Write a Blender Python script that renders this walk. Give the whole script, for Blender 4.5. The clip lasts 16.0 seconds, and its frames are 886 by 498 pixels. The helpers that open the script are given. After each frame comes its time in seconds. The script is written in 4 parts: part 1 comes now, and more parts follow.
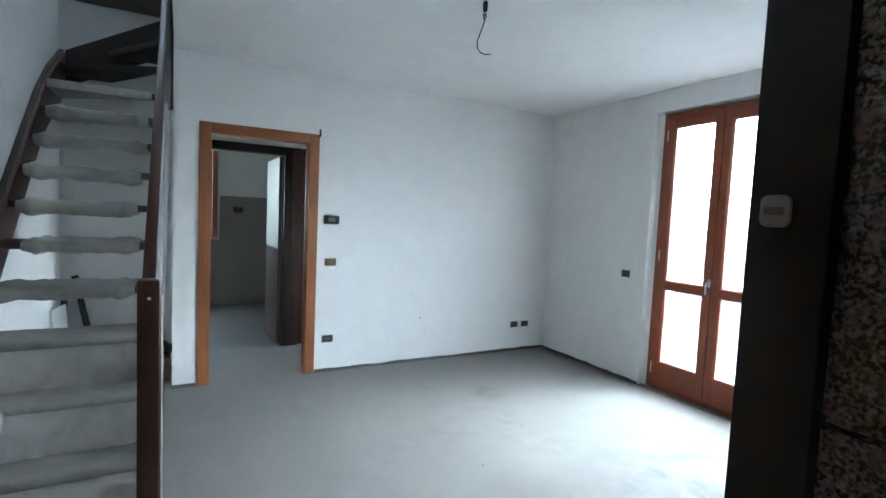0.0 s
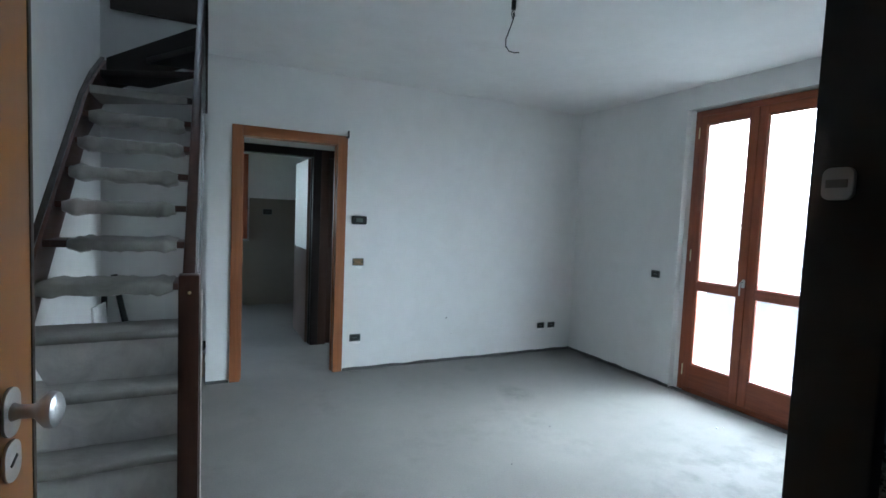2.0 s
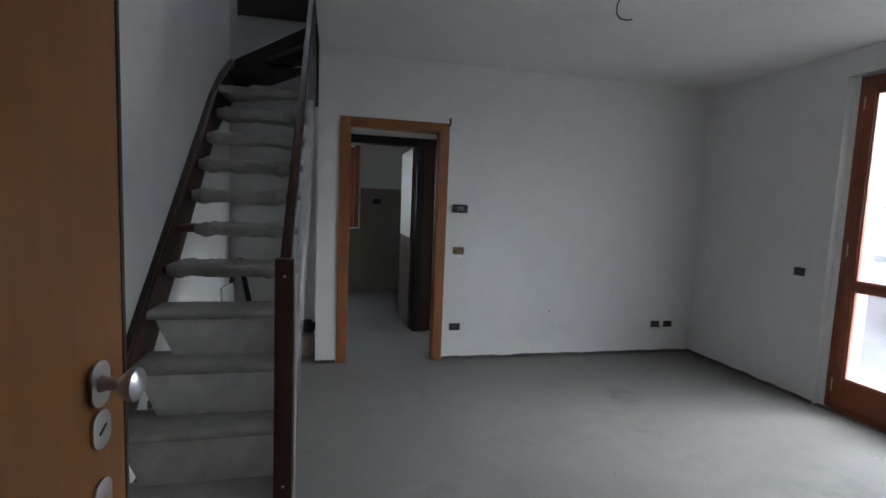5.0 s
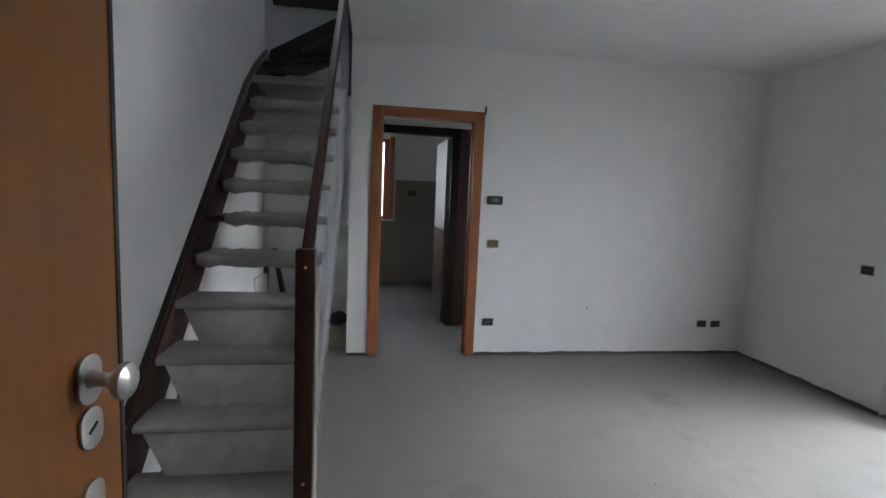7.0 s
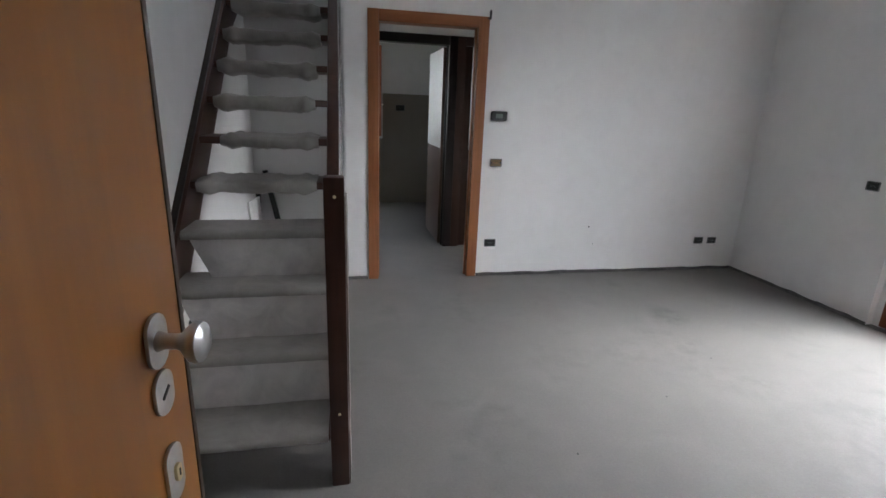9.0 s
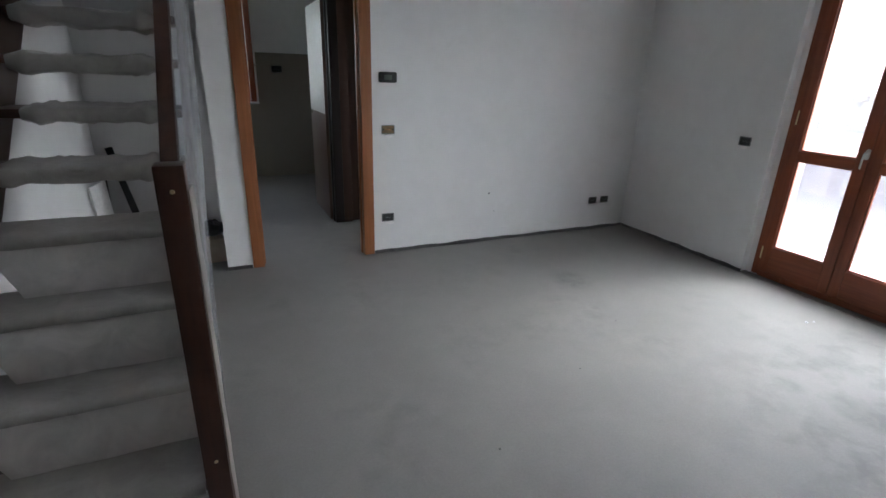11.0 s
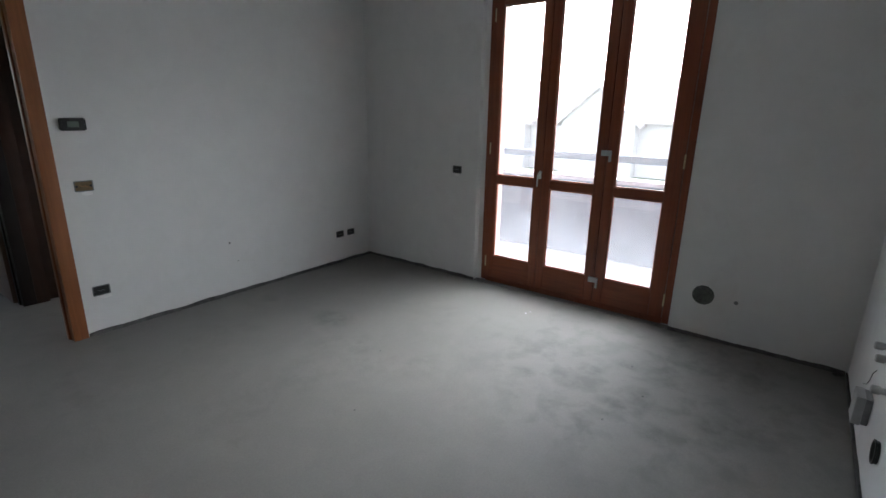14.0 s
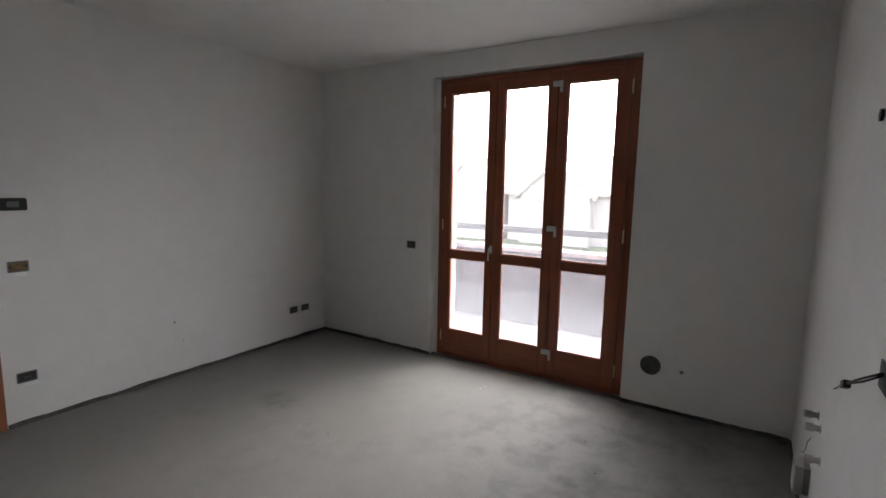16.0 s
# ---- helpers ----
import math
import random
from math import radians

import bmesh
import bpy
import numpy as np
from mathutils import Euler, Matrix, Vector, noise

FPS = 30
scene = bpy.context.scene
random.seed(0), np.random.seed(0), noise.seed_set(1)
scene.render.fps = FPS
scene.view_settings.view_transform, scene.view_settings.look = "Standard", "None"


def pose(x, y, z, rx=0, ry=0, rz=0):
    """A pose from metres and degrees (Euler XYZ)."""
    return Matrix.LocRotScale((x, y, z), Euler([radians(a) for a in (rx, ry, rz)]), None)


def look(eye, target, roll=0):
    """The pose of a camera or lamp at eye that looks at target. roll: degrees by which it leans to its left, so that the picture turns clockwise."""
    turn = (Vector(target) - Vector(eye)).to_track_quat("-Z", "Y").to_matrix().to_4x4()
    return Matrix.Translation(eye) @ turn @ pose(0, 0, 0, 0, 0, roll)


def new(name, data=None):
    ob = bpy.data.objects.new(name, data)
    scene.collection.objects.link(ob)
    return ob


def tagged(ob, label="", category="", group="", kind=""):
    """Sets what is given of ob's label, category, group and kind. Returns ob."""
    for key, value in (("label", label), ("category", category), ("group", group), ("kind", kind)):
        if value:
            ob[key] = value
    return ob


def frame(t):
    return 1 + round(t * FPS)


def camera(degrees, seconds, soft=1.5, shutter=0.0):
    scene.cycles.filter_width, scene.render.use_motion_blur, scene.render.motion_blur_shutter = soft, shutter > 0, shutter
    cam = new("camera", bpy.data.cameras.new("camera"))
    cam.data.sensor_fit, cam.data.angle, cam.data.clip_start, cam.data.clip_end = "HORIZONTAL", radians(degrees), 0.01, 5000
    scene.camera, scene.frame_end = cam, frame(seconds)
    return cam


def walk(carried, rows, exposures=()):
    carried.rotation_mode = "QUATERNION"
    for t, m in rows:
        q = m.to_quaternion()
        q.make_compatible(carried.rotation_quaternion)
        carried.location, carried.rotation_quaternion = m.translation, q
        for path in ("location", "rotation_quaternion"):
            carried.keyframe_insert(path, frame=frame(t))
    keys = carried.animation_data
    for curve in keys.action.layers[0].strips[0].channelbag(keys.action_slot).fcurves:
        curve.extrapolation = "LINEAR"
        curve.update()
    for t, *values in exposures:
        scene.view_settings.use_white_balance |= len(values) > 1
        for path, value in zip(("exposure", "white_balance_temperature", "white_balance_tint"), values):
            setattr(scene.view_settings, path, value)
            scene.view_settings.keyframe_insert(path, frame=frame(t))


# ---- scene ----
cam = camera(84.8, 16.0)
PATH = [
    (0, (-3.811, -4.443, 1.511), (-2.859, -2.689, 1.374), 2.6),
    (0.5, (-3.828, -4.443, 1.511), (-2.893, -2.68, 1.374), 2.5),
    (1, (-3.854, -4.453, 1.505), (-2.937, -2.681, 1.371), 2.4),
    (1.5, (-3.864, -4.456, 1.489), (-2.967, -2.674, 1.359), 2.4),
    (2, (-3.843, -4.44, 1.485), (-2.976, -2.642, 1.355), 2.4),
    (2.5, (-3.863, -4.446, 1.48), (-3.023, -2.635, 1.355), 2.3),
    (3, (-3.853, -4.446, 1.475), (-3.055, -2.617, 1.354), 2.2),
    (3.5, (-3.84, -4.424, 1.485), (-3.116, -2.564, 1.358), 2.1),
    (4, (-3.807, -4.39, 1.473), (-3.17, -2.5, 1.329), 2.1),
    (4.5, (-3.769, -4.373, 1.474), (-3.235, -2.453, 1.306), 2.2),
    (7, (-3.677, -4.252, 1.455), (-3.38, -2.286, 1.233), 2.5),
    (7.5, (-3.713, -4.206, 1.454), (-3.432, -2.239, 1.226), 2.4),
    (8, (-3.793, -4.159, 1.472), (-3.54, -2.199, 1.163), 2.3),
    (8.5, (-3.855, -4.131, 1.468), (-3.534, -2.206, 1.031), 2.2),
    (8.7, (-3.87, -4.121, 1.466), (-3.52, -2.214, 0.973), 2.2),
    (10.8, (-3.797, -3.825, 1.466), (-3.091, -2.082, 0.785), 1.9),
    (11, (-3.772, -3.791, 1.464), (-3.003, -2.075, 0.785), 1.8),
    (11.5, (-3.733, -3.715, 1.458), (-2.782, -2.089, 0.785), 1.6),
    (12, (-3.729, -3.689, 1.482), (-2.604, -2.177, 0.812), 1.4),
    (12.5, (-3.749, -3.69, 1.495), (-2.472, -2.303, 0.828), 1.3),
    (13, (-3.744, -3.72, 1.521), (-2.367, -2.431, 0.855), 1.1),
    (13.5, (-3.723, -3.756, 1.53), (-2.262, -2.544, 0.901), 1.1),
    (14, (-3.714, -3.774, 1.548), (-2.168, -2.628, 1.002), 1.1),
    (14.5, (-3.702, -3.806, 1.557), (-2.098, -2.696, 1.116), 1.0),
    (15, (-3.703, -3.851, 1.575), (-2.064, -2.759, 1.223), 1.0),
    (15.5, (-3.683, -3.878, 1.58), (-2.025, -2.796, 1.292), 1.0),
    (16, (-3.681, -3.878, 1.594), (-2.01, -2.81, 1.333), 1.1),
]
EXPOSURES = [(0, 4.73, 5300, 0), (1, 4.48, 5250, 0), (2.5, 3.98, 5250, 0), (3.5, 3.58, 5350, 1), (4.5, 3.33, 5750, 6), (7, 3.74, 5950, 10),
             (8.5, 4.09, 6150, 13), (11, 3.72, 5950, 10), (12, 3.32, 5950, 9), (13, 3.22, 6000, 9), (14.5, 3.11, 6000, 8), (16, 3.03, 6550, 14)]
walk(cam, [(t, look(eye, target, roll)) for t, eye, target, roll in PATH], EXPOSURES)

# ---- light ----
world = bpy.data.worlds.new("sky")
scene.world = world
world.use_nodes = True
wn = world.node_tree.nodes
sky = wn.new("ShaderNodeTexSky")
sky.sky_type = 'NISHITA'
sky.sun_disc = False
sky.sun_elevation, sky.sun_rotation = radians(43), radians(99)
sky.air_density, sky.dust_density, sky.ozone_density = 1.0, 2.0, 1.0
wn["Background"].inputs["Strength"].default_value = 0.15
haze = wn.new("ShaderNodeHueSaturation")    # thin overcast takes the blue out of the sky
haze.inputs["Saturation"].default_value = 0.28
world.node_tree.links.new(sky.outputs[0], haze.inputs["Color"])
world.node_tree.links.new(haze.outputs[0], wn["Background"].inputs["Color"])

sun_data = bpy.data.lights.new("sun", 'SUN')
sun_data.energy, sun_data.angle, sun_data.color = 0.75, radians(90), (1.0, 0.98, 0.95)
sun_ob = new("sun", sun_data)
sun_ob.matrix_world = look((5.6, -0.9, 5.3), (0, 0, 0))

# ---- materials ----


def material(name, rough=0.6, metal=0.0, spec=0.5):
    m = bpy.data.materials.new(name)
    m.use_nodes = True
    b = m.node_tree.nodes["Principled BSDF"]
    b.inputs["Roughness"].default_value = rough
    b.inputs["Metallic"].default_value = metal
    b.inputs["Specular IOR Level"].default_value = spec
    return m


def link(m, a, b):
    m.node_tree.links.new(a, b)


def coords(m, scale=(1, 1, 1), space="Object"):
    n = m.node_tree.nodes
    tc, mp = n.new("ShaderNodeTexCoord"), n.new("ShaderNodeMapping")
    mp.inputs["Scale"].default_value = scale
    if space == "World":
        geo = n.new("ShaderNodeNewGeometry")
        link(m, geo.outputs["Position"], mp.inputs["Vector"])
    else:
        link(m, tc.outputs["Object"], mp.inputs["Vector"])
    return mp.outputs["Vector"]


def noise_tex(m, vec, scale, detail=4.0, rough=0.55, distort=0.0):
    t = m.node_tree.nodes.new("ShaderNodeTexNoise")
    t.inputs["Scale"].default_value, t.inputs["Detail"].default_value = scale, detail
    t.inputs["Roughness"].default_value, t.inputs["Distortion"].default_value = rough, distort
    link(m, vec, t.inputs["Vector"])
    return t.outputs["Fac"]


def ramp(m, fac, *stops):
    r = m.node_tree.nodes.new("ShaderNodeValToRGB")
    while len(r.color_ramp.elements) < len(stops):
        r.color_ramp.elements.new(0.5)
    for e, (p, c) in zip(r.color_ramp.elements, stops):
        e.position, e.color = p, (c[0], c[1], c[2], 1)
    link(m, fac, r.inputs["Fac"])
    return r.outputs["Color"]


def mix(m, fac, a, b, kind='MIX'):
    x = m.node_tree.nodes.new("ShaderNodeMix")
    x.data_type, x.blend_type = 'RGBA', kind
    for sock, v in ((x.inputs[0], fac), (x.inputs[6], a), (x.inputs[7], b)):
        if isinstance(v, (int, float)):
            sock.default_value = v
        elif isinstance(v, tuple):
            sock.default_value = (v[0], v[1], v[2], 1)
        else:
            link(m, v, sock)
    return x.outputs[2]


def bump(m, height, strength=0.2, dist=0.01):
    b = m.node_tree.nodes.new("ShaderNodeBump")
    b.inputs["Strength"].default_value, b.inputs["Distance"].default_value = strength, dist
    link(m, height, b.inputs["Height"])
    link(m, b.outputs[0], m.node_tree.nodes["Principled BSDF"].inputs["Normal"])


def base(m, col):
    s = m.node_tree.nodes["Principled BSDF"].inputs["Base Color"]
    if isinstance(col, tuple):
        s.default_value = (col[0], col[1], col[2], 1)
    else:
        link(m, col, s)


def rough_from(m, fac, lo, hi):
    mr = m.node_tree.nodes.new("ShaderNodeMapRange")
    mr.inputs["To Min"].default_value, mr.inputs["To Max"].default_value = lo, hi
    link(m, fac, mr.inputs["Value"])
    link(m, mr.outputs[0], m.node_tree.nodes["Principled BSDF"].inputs["Roughness"])


def plain(name, col, rough=0.6, metal=0.0, vary=0.12, scale=30.0, relief=0.05):
    m = material(name, rough, metal)
    v = coords(m)
    n = noise_tex(m, v, scale, 5)
    lo = tuple(c * (1 - vary) for c in col)
    hi = tuple(min(1, c * (1 + vary)) for c in col)
    base(m, ramp(m, n, (0.3, lo), (0.7, hi)))
    if relief:
        bump(m, n, relief, 0.004)
    return m


def plaster(name, col):
    m = material(name, 0.85, spec=0.25)
    v = coords(m, space="World")
    big, mid, fine = noise_tex(m, v, 0.9, 4, 0.6), noise_tex(m, v, 6, 5, 0.6), noise_tex(m, v, 140, 3)
    c = ramp(m, big, (0.3, tuple(x * 0.93 for x in col)), (0.7, col))
    c = mix(m, 0.35, c, ramp(m, mid, (0.35, tuple(x * 0.9 for x in col)), (0.65, col)))
    scuff = ramp(m, noise_tex(m, v, 1.9, 8, 0.7, 0.4), (0.58, (1, 1, 1)), (0.74, (0.935, 0.93, 0.92)))
    base(m, mix(m, 1.0, c, scuff, 'MULTIPLY'))
    bump(m, mix(m, 0.5, mid, fine), 0.12, 0.004)
    return m


SMUDGES = ((-0.745, -2.62, 0.07), (-0.74, -3.075, 0.1), (-1.235, -3.14, 0.1), (-1.04, -3.225, 0.09), (-1.24, -2.58, 0.08), (-1.14, -3.646, 0.16),
           (-1.166, -2.86, 0.11), (-1.45, -1.04, 0.18), (-1.374, -3.414, 0.12), (-0.95, -2.9, 0.1))


def screed(name):
    m = material(name, 0.7, spec=0.5)
    v = coords(m, space="World")
    big, mid, fine = noise_tex(m, v, 0.8, 5, 0.6, 0.4), noise_tex(m, v, 3.2, 6, 0.65, 0.6), noise_tex(m, v, 90, 4, 0.7)
    c = ramp(m, big, (0.3, (0.165, 0.161, 0.15)), (0.7, (0.192, 0.187, 0.173)))
    c = mix(m, 0.45, c, ramp(m, mid, (0.3, (0.141, 0.139, 0.129)), (0.7, (0.212, 0.205, 0.19))))
    c = mix(m, 0.12, c, ramp(m, fine, (0.35, (0.12, 0.116, 0.11)), (0.65, (0.29, 0.28, 0.26))))
    # faint trodden stains all over, thick dark blots in the kitchen half
    stain, patch = noise_tex(m, v, 1.6, 5, 0.55, 0.2), noise_tex(m, v, 7.5, 5, 0.6, 0.1)
    faint = mix(m, 1.0, ramp(m, stain, (0.52, (0, 0, 0)), (0.72, (0.55, 0.55, 0.55))), ramp(m, patch, (0.42, (0, 0, 0)), (0.7, (1, 1, 1))), 'MULTIPLY')
    nodes = m.node_tree.nodes
    mp = nodes.new("ShaderNodeMapping")
    mp.inputs["Location"].default_value, mp.inputs["Scale"].default_value = (0.55, 2.4, 0), (0.7, 0.75, 0.1)
    grad = nodes.new("ShaderNodeTexGradient")
    grad.gradient_type = 'SPHERICAL'
    link(m, v, mp.inputs["Vector"])
    link(m, mp.outputs[0], grad.inputs["Vector"])
    blot = ramp(m, noise_tex(m, v, 5.0, 5, 0.6, 0.2), (0.46, (0, 0, 0)), (0.66, (1, 1, 1)))
    both = mix(m, 1.0, faint, mix(m, 1.0, ramp(m, grad.outputs["Fac"], (0.05, (0, 0, 0)), (0.5, (0.62, 0.62, 0.62))), blot, 'MULTIPLY'), 'LIGHTEN')
    # single smudges: place and half-width in metres
    edge = ramp(m, noise_tex(m, v, 11, 5, 0.65, 0.3), (0.3, (0, 0, 0)), (0.68, (0.9, 0.9, 0.9)))
    for sx, sy, half in SMUDGES:
        mp = nodes.new("ShaderNodeMapping")
        mp.inputs["Location"].default_value = (-sx / half, -sy / half * 0.8, 0)
        mp.inputs["Scale"].default_value = (1 / half, 0.8 / half, 0.1)
        spot = nodes.new("ShaderNodeTexGradient")
        spot.gradient_type = 'SPHERICAL'
        link(m, v, mp.inputs["Vector"])
        link(m, mp.outputs[0], spot.inputs["Vector"])
        both = mix(m, 1.0, both, mix(m, 1.0, ramp(m, spot.outputs["Fac"], (0.0, (0, 0, 0)), (0.6, (0.85, 0.85, 0.85))), edge, 'MULTIPLY'), 'LIGHTEN')
    x = m.node_tree.nodes.new("ShaderNodeMix")
    x.data_type = 'RGBA'
    link(m, both, x.inputs[0])
    link(m, c, x.inputs[6])
    x.inputs[7].default_value = (0.085, 0.083, 0.078, 1)
    base(m, x.outputs[2])
    rough_from(m, mid, 0.58, 0.76)
    bump(m, mix(m, 0.35, mid, fine), 0.16, 0.005)
    return m


def wood(name, dark, light, grain_axis=2, rough=0.35, scale=1.0):
    m = material(name, rough, spec=0.5)
    s = [26.0 * scale] * 3
    s[grain_axis] = 1.6 * scale
    v = coords(m, tuple(s), space="World")
    g, w = noise_tex(m, v, 1.0, 6, 0.6, 1.2), noise_tex(m, coords(m, (2, 2, 2), "World"), 1.0, 3)
    c = ramp(m, g, (0.3, dark), (0.7, light))
    c = mix(m, 0.3, c, ramp(m, w, (0.3, dark), (0.7, light)))
    base(m, c)
    rough_from(m, g, rough * 0.85, min(1, rough * 1.25))
    bump(m, g, 0.06, 0.002)
    return m


def granite(name):
    m = material(name, 0.25)
    v = coords(m, space="World")
    n1, n2, n3 = noise_tex(m, v, 110, 3, 0.6), noise_tex(m, v, 230, 2, 0.5), noise_tex(m, v, 60, 4, 0.6)
    c = ramp(m, n1, (0.46, (0.02, 0.02, 0.022)), (0.52, (0.1, 0.09, 0.092)), (0.56, (0.2, 0.185, 0.188)), (0.66, (0.32, 0.3, 0.3)))
    c = mix(m, 0.5, c, ramp(m, n2, (0.47, (0.02, 0.02, 0.022)), (0.56, (0.32, 0.3, 0.3))))
    base(m, mix(m, ramp(m, n3, (0.55, (0, 0, 0)), (0.62, (0.6, 0.6, 0.6))), c, (0.2, 0.14, 0.14)))
    return m


def glass(name):
    m = material(name, 0.02)
    b = m.node_tree.nodes["Principled BSDF"]
    b.inputs["Transmission Weight"].default_value = 1.0
    b.inputs["IOR"].default_value = 1.45
    base(m, (0.98, 0.99, 0.985))
    return m


def dusty_glass(name):
    """Clear pane under a film of building dust, thicker towards its foot."""
    m = glass(name)
    n = m.node_tree.nodes
    v = coords(m, space="World")
    sep = n.new("ShaderNodeSeparateXYZ")
    link(m, v, sep.inputs[0])
    streak = noise_tex(m, coords(m, (1, 9, 1.4), "World"), 1.5, 5, 0.6)
    mr = n.new("ShaderNodeMapRange")
    mr.inputs["From Min"].default_value, mr.inputs["From Max"].default_value = 0.25, 0.75
    mr.inputs["To Min"].default_value, mr.inputs["To Max"].default_value = 0.11, 0.018
    link(m, sep.outputs["Z"], mr.inputs["Value"])
    mul = n.new("ShaderNodeMath")
    mul.operation = 'MULTIPLY'
    mr2 = n.new("ShaderNodeMapRange")
    mr2.inputs["From Min"].default_value, mr2.inputs["From Max"].default_value = 0.3, 0.7
    mr2.inputs["To Min"].default_value, mr2.inputs["To Max"].default_value = 0.7, 1.2
    link(m, streak, mr2.inputs["Value"])
    link(m, mr.outputs[0], mul.inputs[0])
    link(m, mr2.outputs[0], mul.inputs[1])
    dust, both = n.new("ShaderNodeBsdfTranslucent"), n.new("ShaderNodeMixShader")
    dust.inputs["Color"].default_value = (0.74, 0.77, 0.82, 1)
    link(m, mul.outputs[0], both.inputs[0])
    link(m, n["Principled BSDF"].outputs[0], both.inputs[1])
    link(m, dust.outputs[0], both.inputs[2])
    link(m, both.outputs[0], n["Material Output"].inputs["Surface"])
    return m


def film_mat(name, col=(0.62, 0.61, 0.57), alpha=0.75, rough=0.35, relief=0.5):
    m = material(name, rough, spec=0.6)
    v = coords(m)
    n, f = noise_tex(m, v, 7, 5, 0.6, 0.8), noise_tex(m, v, 45, 4)
    base(m, ramp(m, n, (0.3, tuple(c * 0.72 for c in col)), (0.7, col)))
    m.node_tree.nodes["Principled BSDF"].inputs["Alpha"].default_value = alpha
    bump(m, mix(m, 0.4, n, f), relief, 0.01)
    return m


M_WALL = plaster("white_plaster", (0.8, 0.8, 0.79))
M_CEIL = plaster("ceiling_plaster", (0.8, 0.8, 0.79))
M_RAW = plaster("raw_cement_render", (0.28, 0.26, 0.22))
M_FLOOR = screed("cement_screed")
M_OAK = wood("orange_brown_wood", (0.17, 0.04, 0.016), (0.29, 0.078, 0.03), 2)
M_OAK_H = wood("orange_brown_wood_across", (0.17, 0.04, 0.016), (0.29, 0.078, 0.03), 1)
M_CASE = wood("door_casing_wood", (0.22, 0.08, 0.03), (0.34, 0.13, 0.05), 2, 0.4)
M_CASE_H = wood("door_casing_wood_across", (0.22, 0.08, 0.03), (0.34, 0.13, 0.05), 0, 0.4)
M_LEAF = wood("entrance_door_veneer", (0.192, 0.074, 0.0165), (0.262, 0.103, 0.024), 2, 0.3, 0.6)
M_DARK = wood("dark_stair_wood", (0.042, 0.016, 0.01), (0.08, 0.03, 0.018), 2, 0.35)
M_STRING = wood("dark_stringer_wood", (0.05, 0.022, 0.015), (0.1, 0.042, 0.028), 1, 0.4)
# next two woods: shade of passage and upper stairs put into the colour
M_SHADEDK = wood("shaded_dark_wood", (0.009, 0.005, 0.004), (0.019, 0.009, 0.007), 2, 0.45)
M_SHADEBR = wood("shaded_brown_frame_wood", (0.038, 0.016, 0.009), (0.07, 0.028, 0.016), 2, 0.4)
M_STEEL = plain("dark_brown_steel", (0.009, 0.007, 0.007), 0.5, 0.0, 0.2)
M_EDGE = plain("dark_trim", (0.03, 0.02, 0.016), 0.4)
M_ALU = plain("satin_aluminium", (0.52, 0.52, 0.52), 0.34, 1.0, 0.06, 60, 0.02)
M_CHROME = plain("polished_chrome", (0.75, 0.75, 0.75), 0.12, 1.0, 0.04, 30, 0.0)
M_BRASS = plain("brass_pin", (0.72, 0.62, 0.38), 0.35, 0.6, 0.08)
M_WHITEP = plain("white_plastic", (0.78, 0.78, 0.76), 0.4, 0.0, 0.05)
M_BLACKP = plain("black_plastic", (0.018, 0.019, 0.02), 0.45, 0.0, 0.2)
M_LATCH = plain("latch_plastic", (0.5, 0.5, 0.49), 0.45, 0.0, 0.08)
M_GREYP = plain("grey_plastic_box", (0.2, 0.21, 0.21), 0.5, 0.0, 0.2)
M_FOAM = plain("grey_edge_strip", (0.1, 0.1, 0.098), 0.9, 0.0, 0.35, 18)
M_GRANITE = granite("speckled_granite")
M_GLASS = glass("clear_glass")
M_PANE = dusty_glass("dusty_glass")
M_FILM = film_mat("grey_protective_film", (0.41, 0.39, 0.355), 1.0, 0.4)
M_CLEAR = film_mat("clear_plastic_sheet", (0.46, 0.49, 0.53), 0.6, 0.22, 0.3)
M_RISER = film_mat("hanging_film", (0.8, 0.775, 0.74), 0.95, 0.4, 0.3)
M_TAPE = film_mat("post_film", (0.26, 0.23, 0.205), 1.0, 0.4, 0.25)
M_WRAP = film_mat("wrapped_stringer_film", (0.52, 0.49, 0.46), 1.0, 0.3, 0.25)
M_CONC = plain("balcony_concrete", (0.205, 0.228, 0.26), 0.85, 0.0, 0.15, 3, 0.03)
M_COPE = plain("pale_coping_stone", (0.43, 0.44, 0.46), 0.7, 0.0, 0.1, 12)
M_TILE = plain("pale_balcony_tile", (0.41, 0.425, 0.45), 0.5, 0.0, 0.1, 10)
M_RAIL = plain("grey_blue_steel_rail", (0.23, 0.27, 0.3), 0.5, 0.3, 0.1)
M_PINK = plaster("pinkish_outer_render", (0.46, 0.36, 0.335))
# distance haze is put into the house colours: walls and roofs nearly one tone
M_HOUSE = plaster("hazed_house_render", (0.56, 0.52, 0.51))
M_ROOF = plain("hazed_roof_tiles", (0.5, 0.44, 0.43), 0.8, 0.0, 0.2, 2, 0.1)
M_GROUND = plain("far_ground", (0.14, 0.16, 0.1), 0.9, 0.0, 0.35, 0.3, 0.1)
M_PAPER = plain("white_board", (0.72, 0.72, 0.7), 0.7, 0.0, 0.08)
M_CARTON = plain("beige_cardboard", (0.36, 0.29, 0.22), 0.85, 0.0, 0.1, 14)
M_BAG = plain("black_bin_bag", (0.02, 0.02, 0.022), 0.3, 0.0, 0.2)
M_COPPER = plain("copper_core", (0.5, 0.25, 0.12), 0.4, 0.8)
M_BATH = wood("grey_brown_door_wood", (0.13, 0.085, 0.065), (0.2, 0.13, 0.1), 2, 0.3)

# ---- mesh helpers ----


